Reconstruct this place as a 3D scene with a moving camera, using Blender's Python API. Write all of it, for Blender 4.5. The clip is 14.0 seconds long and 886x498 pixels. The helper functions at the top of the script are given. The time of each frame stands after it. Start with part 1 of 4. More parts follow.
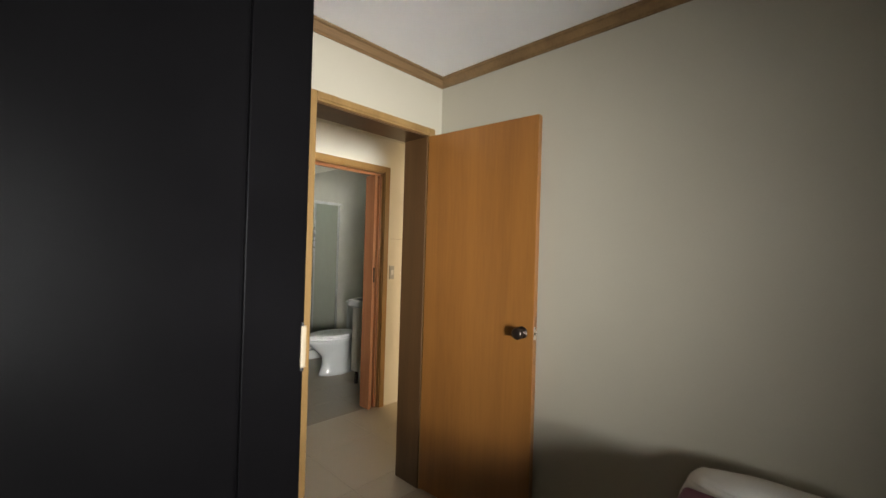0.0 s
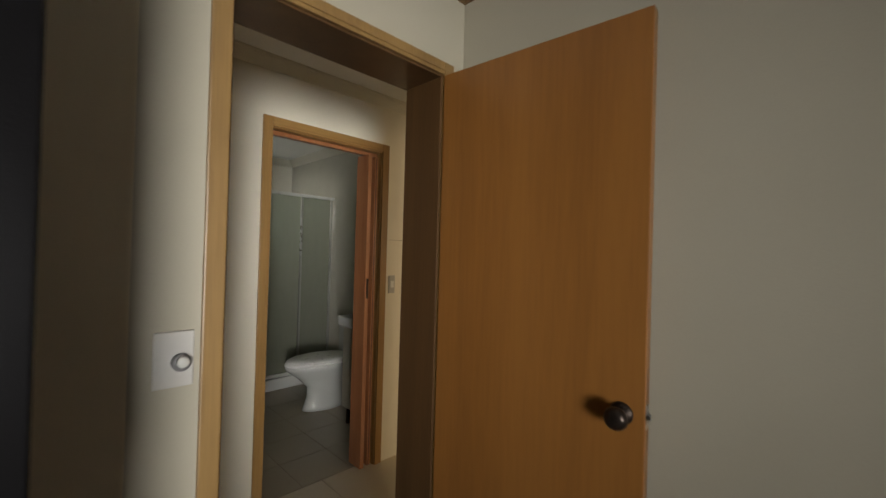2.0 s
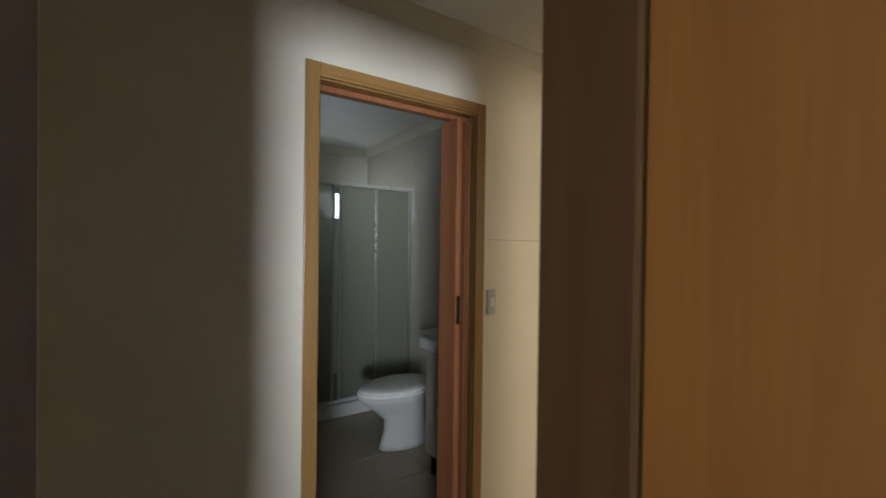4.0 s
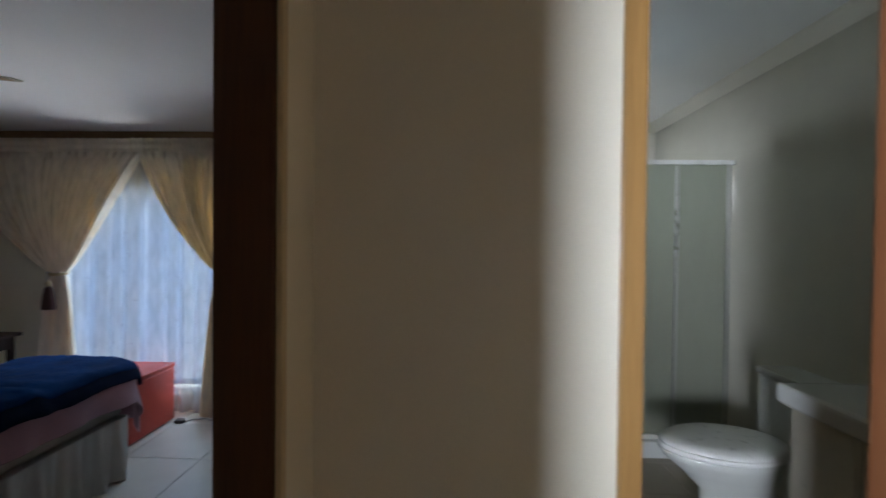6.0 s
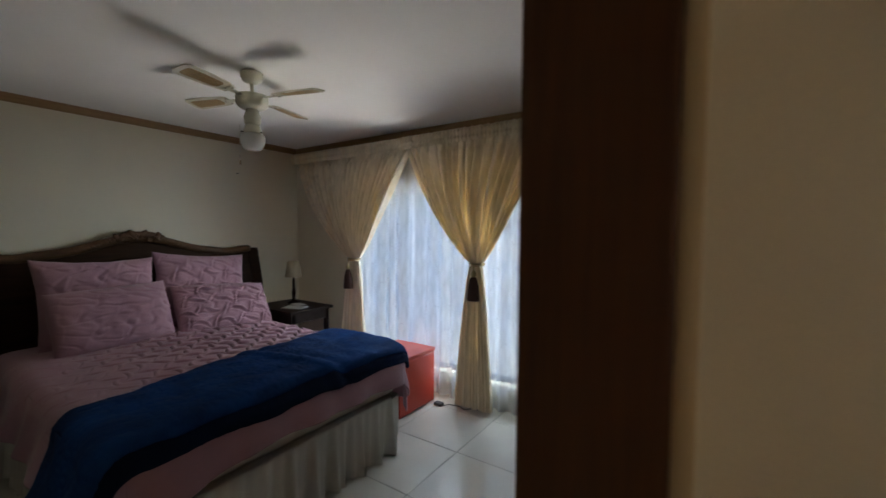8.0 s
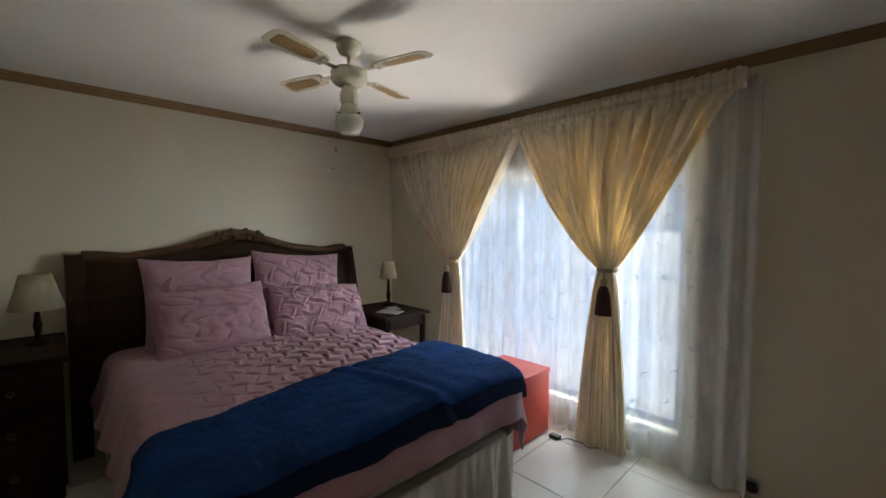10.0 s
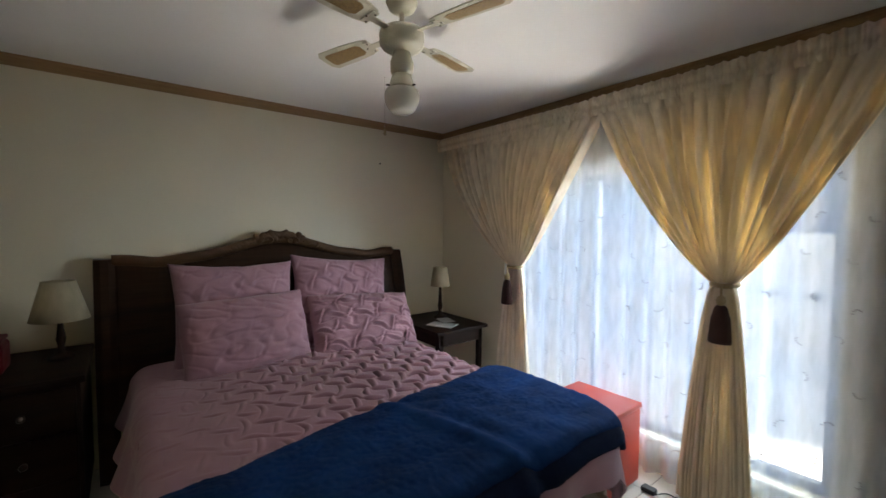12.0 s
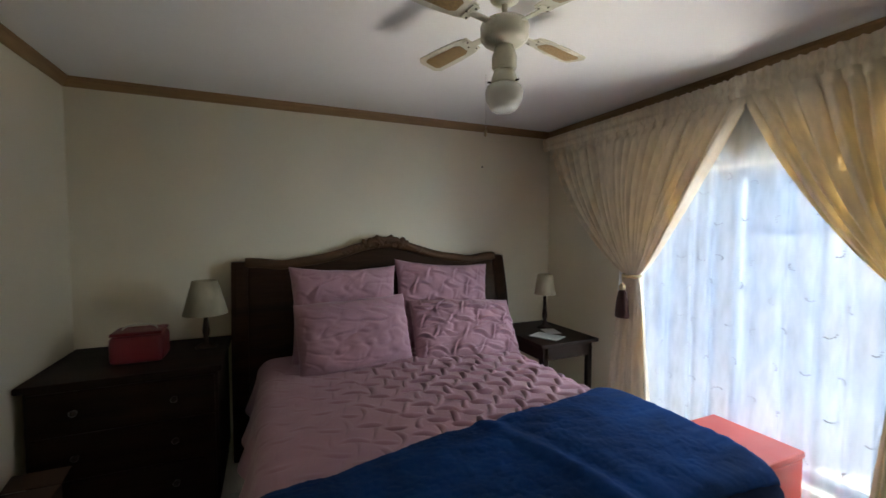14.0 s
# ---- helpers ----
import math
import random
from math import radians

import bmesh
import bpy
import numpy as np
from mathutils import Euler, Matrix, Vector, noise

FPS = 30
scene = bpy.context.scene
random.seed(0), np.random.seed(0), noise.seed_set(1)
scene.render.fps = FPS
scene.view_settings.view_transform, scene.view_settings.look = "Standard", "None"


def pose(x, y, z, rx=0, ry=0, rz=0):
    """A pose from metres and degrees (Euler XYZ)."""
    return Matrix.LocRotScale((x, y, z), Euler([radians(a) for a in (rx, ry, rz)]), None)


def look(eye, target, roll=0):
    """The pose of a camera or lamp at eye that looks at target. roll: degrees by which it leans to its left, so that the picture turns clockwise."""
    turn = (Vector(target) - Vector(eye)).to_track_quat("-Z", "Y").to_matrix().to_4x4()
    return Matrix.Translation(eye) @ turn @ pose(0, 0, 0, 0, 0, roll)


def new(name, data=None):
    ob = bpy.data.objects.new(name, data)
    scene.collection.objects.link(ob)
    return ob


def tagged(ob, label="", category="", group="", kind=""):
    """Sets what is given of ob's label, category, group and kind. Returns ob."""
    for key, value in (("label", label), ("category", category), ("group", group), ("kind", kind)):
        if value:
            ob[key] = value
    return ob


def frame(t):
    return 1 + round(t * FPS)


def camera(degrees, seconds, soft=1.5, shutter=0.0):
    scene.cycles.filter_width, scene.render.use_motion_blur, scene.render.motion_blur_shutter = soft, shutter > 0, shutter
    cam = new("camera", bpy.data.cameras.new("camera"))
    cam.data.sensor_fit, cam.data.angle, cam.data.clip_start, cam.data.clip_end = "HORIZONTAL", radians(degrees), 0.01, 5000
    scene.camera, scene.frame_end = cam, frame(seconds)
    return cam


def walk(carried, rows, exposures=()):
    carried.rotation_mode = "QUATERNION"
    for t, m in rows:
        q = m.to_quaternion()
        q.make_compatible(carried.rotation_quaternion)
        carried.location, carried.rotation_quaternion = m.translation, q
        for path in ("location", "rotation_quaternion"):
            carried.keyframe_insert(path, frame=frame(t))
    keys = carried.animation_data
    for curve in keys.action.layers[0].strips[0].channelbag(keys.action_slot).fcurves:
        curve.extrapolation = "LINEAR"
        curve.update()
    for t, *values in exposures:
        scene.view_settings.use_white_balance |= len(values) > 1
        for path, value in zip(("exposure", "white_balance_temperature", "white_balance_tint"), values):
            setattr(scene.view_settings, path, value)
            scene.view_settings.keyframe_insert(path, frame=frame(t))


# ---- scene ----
cam = camera(95.3, 14.0, shutter=0.5)
PATH = [
    (0, (0.109, -0.235, 1.371), (1.552, 1.15, 1.383), 1.7),
    (0.5, (0.268, -0.065, 1.37), (1.706, 1.324, 1.382), 1.8),
    (1, (0.408, 0.099, 1.384), (1.845, 1.489, 1.399), 1.7),
    (1.5, (0.551, 0.265, 1.377), (1.987, 1.657, 1.396), 1.6),
    (2, (0.7, 0.417, 1.396), (2.118, 1.828, 1.412), 1.6),
    (2.2, (0.759, 0.482, 1.403), (2.167, 1.903, 1.423), 1.7),
    (4.3, (1.169, 1.205, 1.445), (2.157, 2.944, 1.42), 0.9),
    (4.5, (1.193, 1.263, 1.449), (2.079, 3.056, 1.421), 1.1),
    (5, (1.221, 1.404, 1.461), (1.817, 3.312, 1.419), 0.9),
    (5.5, (1.196, 1.551, 1.435), (1.486, 3.529, 1.405), 0.9),
    (6, (1.151, 1.685, 1.392), (1.096, 3.684, 1.364), 0.6),
    (6.5, (1.087, 1.807, 1.392), (0.709, 3.771, 1.353), 0.5),
    (7, (1.018, 1.903, 1.386), (0.346, 3.786, 1.333), 0.5),
    (7.5, (0.942, 1.998, 1.39), (0.015, 3.769, 1.317), 0.5),
    (8, (0.857, 2.081, 1.397), (-0.256, 3.74, 1.305), 0.4),
    (8.5, (0.748, 2.144, 1.398), (-0.497, 3.706, 1.294), 0.6),
    (9, (0.631, 2.202, 1.395), (-0.708, 3.683, 1.286), 0.5),
    (11.5, (0.117, 2.508, 1.395), (-1.395, 3.814, 1.292), 0.3),
    (12, (0.025, 2.542, 1.405), (-1.545, 3.776, 1.298), 0.3),
    (12.5, (-0.025, 2.571, 1.412), (-1.665, 3.711, 1.31), 0.3),
    (13, (-0.054, 2.584, 1.411), (-1.759, 3.623, 1.312), 0.1),
    (13.5, (-0.062, 2.596, 1.415), (-1.832, 3.521, 1.316), 0.1),
    (14, (-0.058, 2.604, 1.42), (-1.889, 3.403, 1.325), 0.0),
]
EXPOSURES = [(0.0, -1.4, 6700, 10), (0.5, -1.72, 6750, 10), (1.0, -2.0, 6800, 10), (2.2, -2.42, 6950, 10), (4.5, -2.2, 5800, 10), (5.0, -1.85, 5900, 10), (5.5, -1.65, 5500, 10),
             (6.0, -1.65, 5750, 10), (6.5, -1.7, 5850, 10), (7.0, -1.6, 6150, 10), (7.5, -1.5, 6350, 10), (8.5, -1.02, 6850, 10), (9.0, -0.85, 6950, 10), (11.5, -0.78, 6850, 10), (14.0, -0.68, 6700, 10)]
walk(cam, [(t, look(e, g, r)) for t, e, g, r in PATH], EXPOSURES)

# ---------------------------------------------------------------- light
world = bpy.data.worlds.new("world")
scene.world = world
world.use_nodes = True
wn = world.node_tree.nodes
sky = wn.new("ShaderNodeTexSky")
sky.sky_type = "NISHITA"
sky.sun_disc = False
sky.sun_elevation = radians(48)
sky.sun_rotation = radians(-90)
wn["Background"].inputs[1].default_value = 0.15
world.node_tree.links.new(sky.outputs[0], wn["Background"].inputs[0])

sun = new("sun", bpy.data.lights.new("sun", "SUN"))
sun.data.energy, sun.data.angle, sun.data.color = 4.0, radians(0.5), (1.0, 0.94, 0.85)
sun.matrix_world = look((-16, 0, 20), (0, 0, 0))


def window_lamp(name, eye, target, w, h, watts, colour, spread=180):
    """A lamp standing in for daylight, in a window's opening or outside it."""
    d = bpy.data.lights.new(name, "AREA")
    d.shape, d.size, d.size_y, d.energy, d.color = "RECTANGLE", w, h, watts, colour
    d.spread = radians(spread)
    ob = new(name, d)
    ob.matrix_world = look(eye, target)
    return ob


# the open sky above the garden, high over the bedroom window
window_lamp("sky_over_garden", (-1.15, 7.6, 4.3), (-1.15, 4.6, 0.9), 4.5, 2.6, 1600, (0.72, 0.86, 1.0))
# added lamp beside the garden, out of view, to brighten the headboard wall
window_lamp("added_side_light", (2.3, 8.2, 1.75), (-1.4, 4.9, 1.15), 3.0, 2.2, 1150, (0.76, 0.90, 1.0))
# light thrown up by the sunlit paving outside
window_lamp("sunlit_paving", (-1.15, 5.72, 0.08), (-1.15, 5.72 - 0.42, 1.08), 3.6, 1.1, 450, (1.0, 0.95, 0.87), 92)
window_lamp("daylight_first_room", (-0.60, -2.64, 1.15), (1.60, 2.2, 1.45), 0.92, 1.15, 82, (0.97, 0.98, 1.0), 43)
window_lamp("daylight_bathroom", (2.38, 5.60, 1.86), (2.38, 0, 1.2), 0.66, 0.32, 11, (1.0, 0.97, 0.88))
# warm lamp added in an unseen room, for the hall's bright right side
window_lamp("added_far_room_light", (3.35, -0.66, 1.5), (3.2, 2, 1.5), 1.1, 1.1, 215, (1.0, 0.80, 0.56))


# ---------------------------------------------------------------- materials
def mat(name, base, rough=0.6, var=0.12, scale=6.0, fine=120.0, bump=0.05, metal=0.0, sheen=0.0, coat=0.0, stretch=(1, 1, 1),
        spec=0.5, rvar=0.08, ob_random=0.0):
    """A painted or natural surface: a base colour with broad stains, fine grain and slight relief."""
    m = bpy.data.materials.new(name)
    m.use_nodes = True
    t = m.node_tree
    n, ln = t.nodes, t.links
    b = n["Principled BSDF"]
    co = n.new("ShaderNodeTexCoord")
    mp = n.new("ShaderNodeMapping")
    mp.inputs["Scale"].default_value = stretch
    ln.new(co.outputs["Object"], mp.inputs[0])
    big, small = n.new("ShaderNodeTexNoise"), n.new("ShaderNodeTexNoise")
    big.inputs["Scale"].default_value, big.inputs["Detail"].default_value = scale, 4
    small.inputs["Scale"].default_value, small.inputs["Detail"].default_value = fine, 3
    for x in (big, small):
        ln.new(mp.outputs[0], x.inputs["Vector"])
    add = n.new("ShaderNodeMath")
    add.operation = "MULTIPLY_ADD"
    ln.new(small.outputs[0], add.inputs[0])
    add.inputs[1].default_value = 0.45
    ln.new(big.outputs[0], add.inputs[2])
    src = add.outputs[0]
    if ob_random:
        oi = n.new("ShaderNodeObjectInfo")
        ad2 = n.new("ShaderNodeMath")
        ad2.operation = "MULTIPLY_ADD"
        ln.new(oi.outputs["Random"], ad2.inputs[0])
        ad2.inputs[1].default_value = ob_random
        ln.new(src, ad2.inputs[2])
        src = ad2.outputs[0]
    ramp = n.new("ShaderNodeMapRange")
    ramp.inputs[1].default_value, ramp.inputs[2].default_value = 0.35, 1.1
    ramp.inputs[3].default_value, ramp.inputs[4].default_value = 1 - var, 1 + var
    ln.new(src, ramp.inputs[0])
    mul = n.new("ShaderNodeVectorMath")
    mul.operation = "SCALE"
    mul.inputs[0].default_value = base
    ln.new(ramp.outputs[0], mul.inputs["Scale"])
    ln.new(mul.outputs[0], b.inputs["Base Color"])
    rr = n.new("ShaderNodeMapRange")
    rr.inputs[1].default_value, rr.inputs[2].default_value = 0.3, 0.7
    rr.inputs[3].default_value, rr.inputs[4].default_value = max(rough - rvar, 0.02), min(rough + rvar, 1)
    ln.new(big.outputs[0], rr.inputs[0])
    ln.new(rr.outputs[0], b.inputs["Roughness"])
    if bump:
        bp = n.new("ShaderNodeBump")
        bp.inputs["Strength"].default_value, bp.inputs["Distance"].default_value = min(bump * 4, 1), 0.002
        ln.new(small.outputs[0], bp.inputs["Height"])
        ln.new(bp.outputs[0], b.inputs["Normal"])
    b.inputs["Metallic"].default_value = metal
    b.inputs["Specular IOR Level"].default_value = spec
    b.inputs["Sheen Weight"].default_value = sheen
    b.inputs["Coat Weight"].default_value = coat
    return m


def wood(name, light, dark, rough=0.4, axis=2, ring=9.0, coat=0.0, spec=0.5):
    """Veneer or varnished timber with grain along one axis."""
    m = bpy.data.materials.new(name)
    m.use_nodes = True
    t = m.node_tree
    n, ln = t.nodes, t.links
    b = n["Principled BSDF"]
    co, mp = n.new("ShaderNodeTexCoord"), n.new("ShaderNodeMapping")
    s = [ring, ring, ring]
    s[axis] = ring * 0.06
    mp.inputs["Scale"].default_value = s
    ln.new(co.outputs["Object"], mp.inputs[0])
    big, fib = n.new("ShaderNodeTexNoise"), n.new("ShaderNodeTexNoise")
    big.inputs["Scale"].default_value, big.inputs["Detail"].default_value, big.inputs["Distortion"].default_value = 1.0, 5, 0.8
    fib.inputs["Scale"].default_value, fib.inputs["Detail"].default_value = 14.0, 4
    for x in (big, fib):
        ln.new(mp.outputs[0], x.inputs["Vector"])
    mix = n.new("ShaderNodeMath")
    mix.operation = "MULTIPLY_ADD"
    ln.new(fib.outputs[0], mix.inputs[0])
    mix.inputs[1].default_value = 0.5
    ln.new(big.outputs[0], mix.inputs[2])
    cr = n.new("ShaderNodeValToRGB")
    cr.color_ramp.elements[0].position, cr.color_ramp.elements[1].position = 0.5, 0.98
    cr.color_ramp.elements[0].color, cr.color_ramp.elements[1].color = (*dark, 1), (*light, 1)
    ln.new(mix.outputs[0], cr.inputs[0])
    ln.new(cr.outputs[0], b.inputs["Base Color"])
    b.inputs["Roughness"].default_value = rough
    b.inputs["Coat Weight"].default_value = coat
    b.inputs["Specular IOR Level"].default_value = spec
    bp = n.new("ShaderNodeBump")
    bp.inputs["Strength"].default_value, bp.inputs["Distance"].default_value = 0.15, 0.001
    ln.new(fib.outputs[0], bp.inputs["Height"])
    ln.new(bp.outputs[0], b.inputs["Normal"])
    return m


def cloth_through(name, base, through_colour, through_share, clear=0.0, uneven=None, grain=(0.86, 1.08)):
    """Curtain cloth that lets light pass: diffuse, translucent and, for voile, partly open."""
    m = bpy.data.materials.new(name)
    m.use_nodes = True
    t = m.node_tree
    n, ln = t.nodes, t.links
    n.remove(n["Principled BSDF"])
    out = n["Material Output"]
    dif, tra, clr = n.new("ShaderNodeBsdfDiffuse"), n.new("ShaderNodeBsdfTranslucent"), n.new("ShaderNodeBsdfTransparent")
    m1, m2 = n.new("ShaderNodeMixShader"), n.new("ShaderNodeMixShader")
    m1.inputs[0].default_value, m2.inputs[0].default_value = through_share, clear
    ln.new(dif.outputs[0], m1.inputs[1])
    ln.new(tra.outputs[0], m1.inputs[2])
    ln.new(m1.outputs[0], m2.inputs[1])
    ln.new(clr.outputs[0], m2.inputs[2])
    ln.new(m2.outputs[0], out.inputs[0])
    co = n.new("ShaderNodeTexCoord")
    no = n.new("ShaderNodeTexNoise")
    mp = n.new("ShaderNodeMapping")
    mp.inputs["Scale"].default_value = (1, 1, 0.25)
    ln.new(co.outputs["Object"], mp.inputs[0])
    ln.new(mp.outputs[0], no.inputs["Vector"])
    no.inputs["Scale"].default_value, no.inputs["Detail"].default_value = 26, 5
    if uneven:
        mq, nq, rq = n.new("ShaderNodeMapping"), n.new("ShaderNodeTexNoise"), n.new("ShaderNodeMapRange")
        mq.inputs["Scale"].default_value = (1, 0.2, uneven[3])
        ln.new(co.outputs["Object"], mq.inputs[0])
        ln.new(mq.outputs[0], nq.inputs["Vector"])
        nq.inputs["Scale"].default_value, nq.inputs["Detail"].default_value = uneven[2], 3
        rq.inputs[1].default_value, rq.inputs[2].default_value = uneven[4:] or (0.38, 0.66)
        rq.inputs[3].default_value, rq.inputs[4].default_value = uneven[0], uneven[1]
        ln.new(nq.outputs[0], rq.inputs[0])
        ln.new(rq.outputs[0], (m2 if clear else m1).inputs[0])
    for node, col in ((dif, base), (tra, through_colour)):
        r = n.new("ShaderNodeMapRange")
        r.inputs[1].default_value, r.inputs[2].default_value = 0.3, 0.7
        r.inputs[3].default_value, r.inputs[4].default_value = grain
        ln.new(no.outputs[0], r.inputs[0])
        s = n.new("ShaderNodeVectorMath")
        s.operation = "SCALE"
        s.inputs[0].default_value = col
        ln.new(r.outputs[0], s.inputs["Scale"])
        ln.new(s.outputs[0], node.inputs[0])
    return m


M = {}
M["wall"] = mat("wall_paint", (0.76, 0.70, 0.54), 0.62, 0.06, 2.5, 220, 0.05)
# First room's paint darkened, hall's lightened: their light difference put into the colour.
M["wall1"] = mat("wall_paint_dimmed", (0.38, 0.352, 0.275), 0.6, 0.05, 2.5, 220, 0.05)
M["hallwall"] = mat("hall_paint_lightened", (0.80, 0.75, 0.62), 0.45, 0.06, 2.5, 200, 0.05)
M["ceiling"] = mat("ceiling_paint", (0.86, 0.86, 0.84), 0.75, 0.05, 1.8, 160, 0.04)
M["cornice"] = wood("cornice_wood", (0.34, 0.21, 0.09), (0.20, 0.115, 0.045), 0.5, 0, 7)
M["cornice_y"] = wood("cornice_wood_cross", (0.34, 0.21, 0.09), (0.20, 0.115, 0.045), 0.5, 1, 7)
M["white_cove"] = mat("cove_paint", (0.72, 0.69, 0.60), 0.7, 0.05)
M["frame"] = wood("frame_wood", (0.38, 0.215, 0.072), (0.25, 0.135, 0.042), 0.38, 2, 9)
M["frame_h"] = wood("frame_wood_cross", (0.38, 0.215, 0.072), (0.25, 0.135, 0.042), 0.38, 0, 9)
# First room's brown lining, darkened so the colour carries the shadow on it.
M["lining"] = wood("shaded_lining_wood", (0.095, 0.048, 0.018), (0.058, 0.029, 0.011), 0.36, 2, 9)
# Bedroom doorway's lining: its backlit shade is put into the wood colour.
M["backlit_lining"] = wood("backlit_lining_wood", (0.105, 0.042, 0.017), (0.055, 0.021, 0.009), 0.45, 2, 9, 0.0, 0.3)
M["olive_oak"] = wood("olive_oak", (0.25, 0.150, 0.052), (0.17, 0.098, 0.033), 0.42, 2, 9)
M["brown_trim"] = wood("brown_trim", (0.21, 0.125, 0.052), (0.125, 0.072, 0.030), 0.5, 0, 7)
# Oak paled for the bedroom architrave: the highlight on its edge is in the colour.
M["pale_oak_lit"] = wood("pale_oak_lit", (0.62, 0.49, 0.29), (0.50, 0.37, 0.20), 0.45, 2, 9)
M["leaf"] = wood("door_veneer", (0.25, 0.104, 0.023), (0.18, 0.071, 0.015), 0.40, 2, 5, 0.1)
M["redwood"] = wood("red_varnish", (0.15, 0.036, 0.012), (0.08, 0.018, 0.007), 0.75, 2, 7, 0.0, 0.06)
M["fold"] = wood("fold_panel", (0.40, 0.175, 0.075), (0.27, 0.10, 0.042), 0.28, 2, 8, 0.2)
M["fold_dark"] = mat("fold_hinge", (0.10, 0.03, 0.018), 0.4, 0.1)
M["black"] = mat("black_laminate", (0.0035, 0.0033, 0.0036), 0.36, 0.15, 3, 300, 0.03, rvar=0.04, spec=0.035)
M["darkwood"] = wood("dark_walnut", (0.045, 0.020, 0.010), (0.014, 0.006, 0.003), 0.42, 1, 8, 0.02, 0.12)
M["espresso"] = wood("espresso_wood", (0.022, 0.010, 0.0055), (0.008, 0.0035, 0.002), 0.55, 1, 8, 0.0, 0.12)
M["carving"] = wood("carved_walnut", (0.125, 0.066, 0.028), (0.055, 0.026, 0.012), 0.5, 1, 12, 0.0, 0.3)
M["bronze"] = mat("dark_bronze", (0.045, 0.033, 0.026), 0.34, 0.2, 30, 200, 0.02, metal=0.8)
M["steel"] = mat("brushed_steel", (0.55, 0.55, 0.53), 0.3, 0.1, 20, 200, 0.01, metal=1.0)
M["alu"] = mat("satin_aluminium", (0.52, 0.52, 0.48), 0.30, 0.05, 12, 150, 0.0, metal=0.0)
M["post_metal"] = mat("dull_aluminium", (0.46, 0.46, 0.43), 0.38, 0.05, 12, 150, 0.0, metal=0.85)
M["steel_paint"] = mat("grey_steel_paint", (0.20, 0.20, 0.20), 0.5, 0.08, 12, 150, 0.02)
M["plastic"] = mat("cream_plastic", (0.50, 0.47, 0.38), 0.35, 0.04, 20, 100, 0.01)
M["knob_grey"] = mat("grey_knob_plastic", (0.16, 0.16, 0.16), 0.4, 0.06, 20, 100, 0.01)
M["tan_plastic"] = mat("tan_plastic", (0.34, 0.28, 0.19), 0.45, 0.06, 20, 100, 0.01)
M["white_plastic"] = mat("white_plastic", (0.78, 0.78, 0.75), 0.32, 0.04, 20, 100, 0.01)
M["plate"] = mat("switch_plate", (0.50, 0.49, 0.46), 0.35, 0.04, 20, 100, 0.01)
M["tile"] = mat("glazed_tile", (0.70, 0.68, 0.61), 0.12, 0.07, 5, 60, 0.01, rvar=0.04, ob_random=0.25)
M["halltile"] = mat("matt_floor_tile", (0.60, 0.53, 0.41), 0.36, 0.03, 2, 60, 0.02, rvar=0.015, ob_random=0.02)
M["bathtile"] = mat("bath_floor_tile", (0.36, 0.31, 0.23), 0.34, 0.04, 2, 60, 0.02, rvar=0.015, ob_random=0.02)
M["pale_grout"] = mat("pale_grout", (0.34, 0.28, 0.21), 0.85, 0.1, 20)
M["grout"] = mat("grout", (0.26, 0.24, 0.21), 0.85, 0.2, 20)
M["walltile"] = mat("bath_wall_tile", (0.55, 0.53, 0.45), 0.14, 0.06, 6, 80, 0.01, ob_random=0.2)
M["ceramic"] = mat("ceramic", (0.60, 0.61, 0.58), 0.10, 0.02, 8, 60, 0.0, coat=0.5)
M["frost"] = cloth_through("frosted_panel", (0.30, 0.31, 0.25), (0.42, 0.44, 0.36), 0.5, 0.10, grain=(0.98, 1.02))
M["duvet"] = mat("mauve_duvet", (0.40, 0.22, 0.27), 0.78, 0.08, 9, 420, 0.10, sheen=0.25)
M["skirt"] = mat("pale_valance_cloth", (0.56, 0.55, 0.50), 0.85, 0.10, 8, 400, 0.12, sheen=0.1)
M["throw"] = mat("blue_plush", (0.005, 0.038, 0.145), 0.95, 0.75, 5, 260, 0.25, spec=0.15)
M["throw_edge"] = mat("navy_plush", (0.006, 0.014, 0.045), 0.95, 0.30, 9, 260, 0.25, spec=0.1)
M["white_linen"] = mat("white_linen", (0.70, 0.68, 0.62), 0.85, 0.06, 8, 350, 0.12)
M["maroon"] = mat("maroon_blanket", (0.13, 0.012, 0.04), 0.92, 0.25, 12, 300, 0.2, sheen=0.2)
M["orange"] = mat("orange_red_board", (0.44, 0.042, 0.022), 0.42, 0.07, 6, 200, 0.02)
M["curtain"] = cloth_through("cream_curtain", (0.84, 0.76, 0.61), (0.86, 0.58, 0.22), 0.13, 0.0, (0.05, 0.28, 12.0, 0.12, 0.52, 0.68))
M["sheer"] = cloth_through("white_voile", (0.84, 0.83, 0.79), (0.36, 0.57, 0.96), 0.13, 0.40, (0.33, 0.46, 7.0, 0.03))
M["sprig"] = mat("sprig_thread", (0.36, 0.36, 0.37), 0.8, 0.1)
M["tassel"] = mat("brown_tassel", (0.055, 0.021, 0.014), 0.85, 0.25, 60, 500, 0.3, stretch=(1, 1, 0.1))
M["cord"] = mat("gold_cord", (0.42, 0.33, 0.17), 0.6, 0.2, 80, 400, 0.2)
M["shade"] = cloth_through("lamp_shade_cloth", (0.55, 0.49, 0.34), (0.5, 0.42, 0.26), 0.22)
M["fan"] = mat("ivory_enamel", (0.70, 0.68, 0.55), 0.25, 0.05, 10, 100, 0.01, coat=0.2)
M["cane"] = mat("woven_cane", (0.30, 0.20, 0.085), 0.6, 0.35, 90, 500, 0.3)
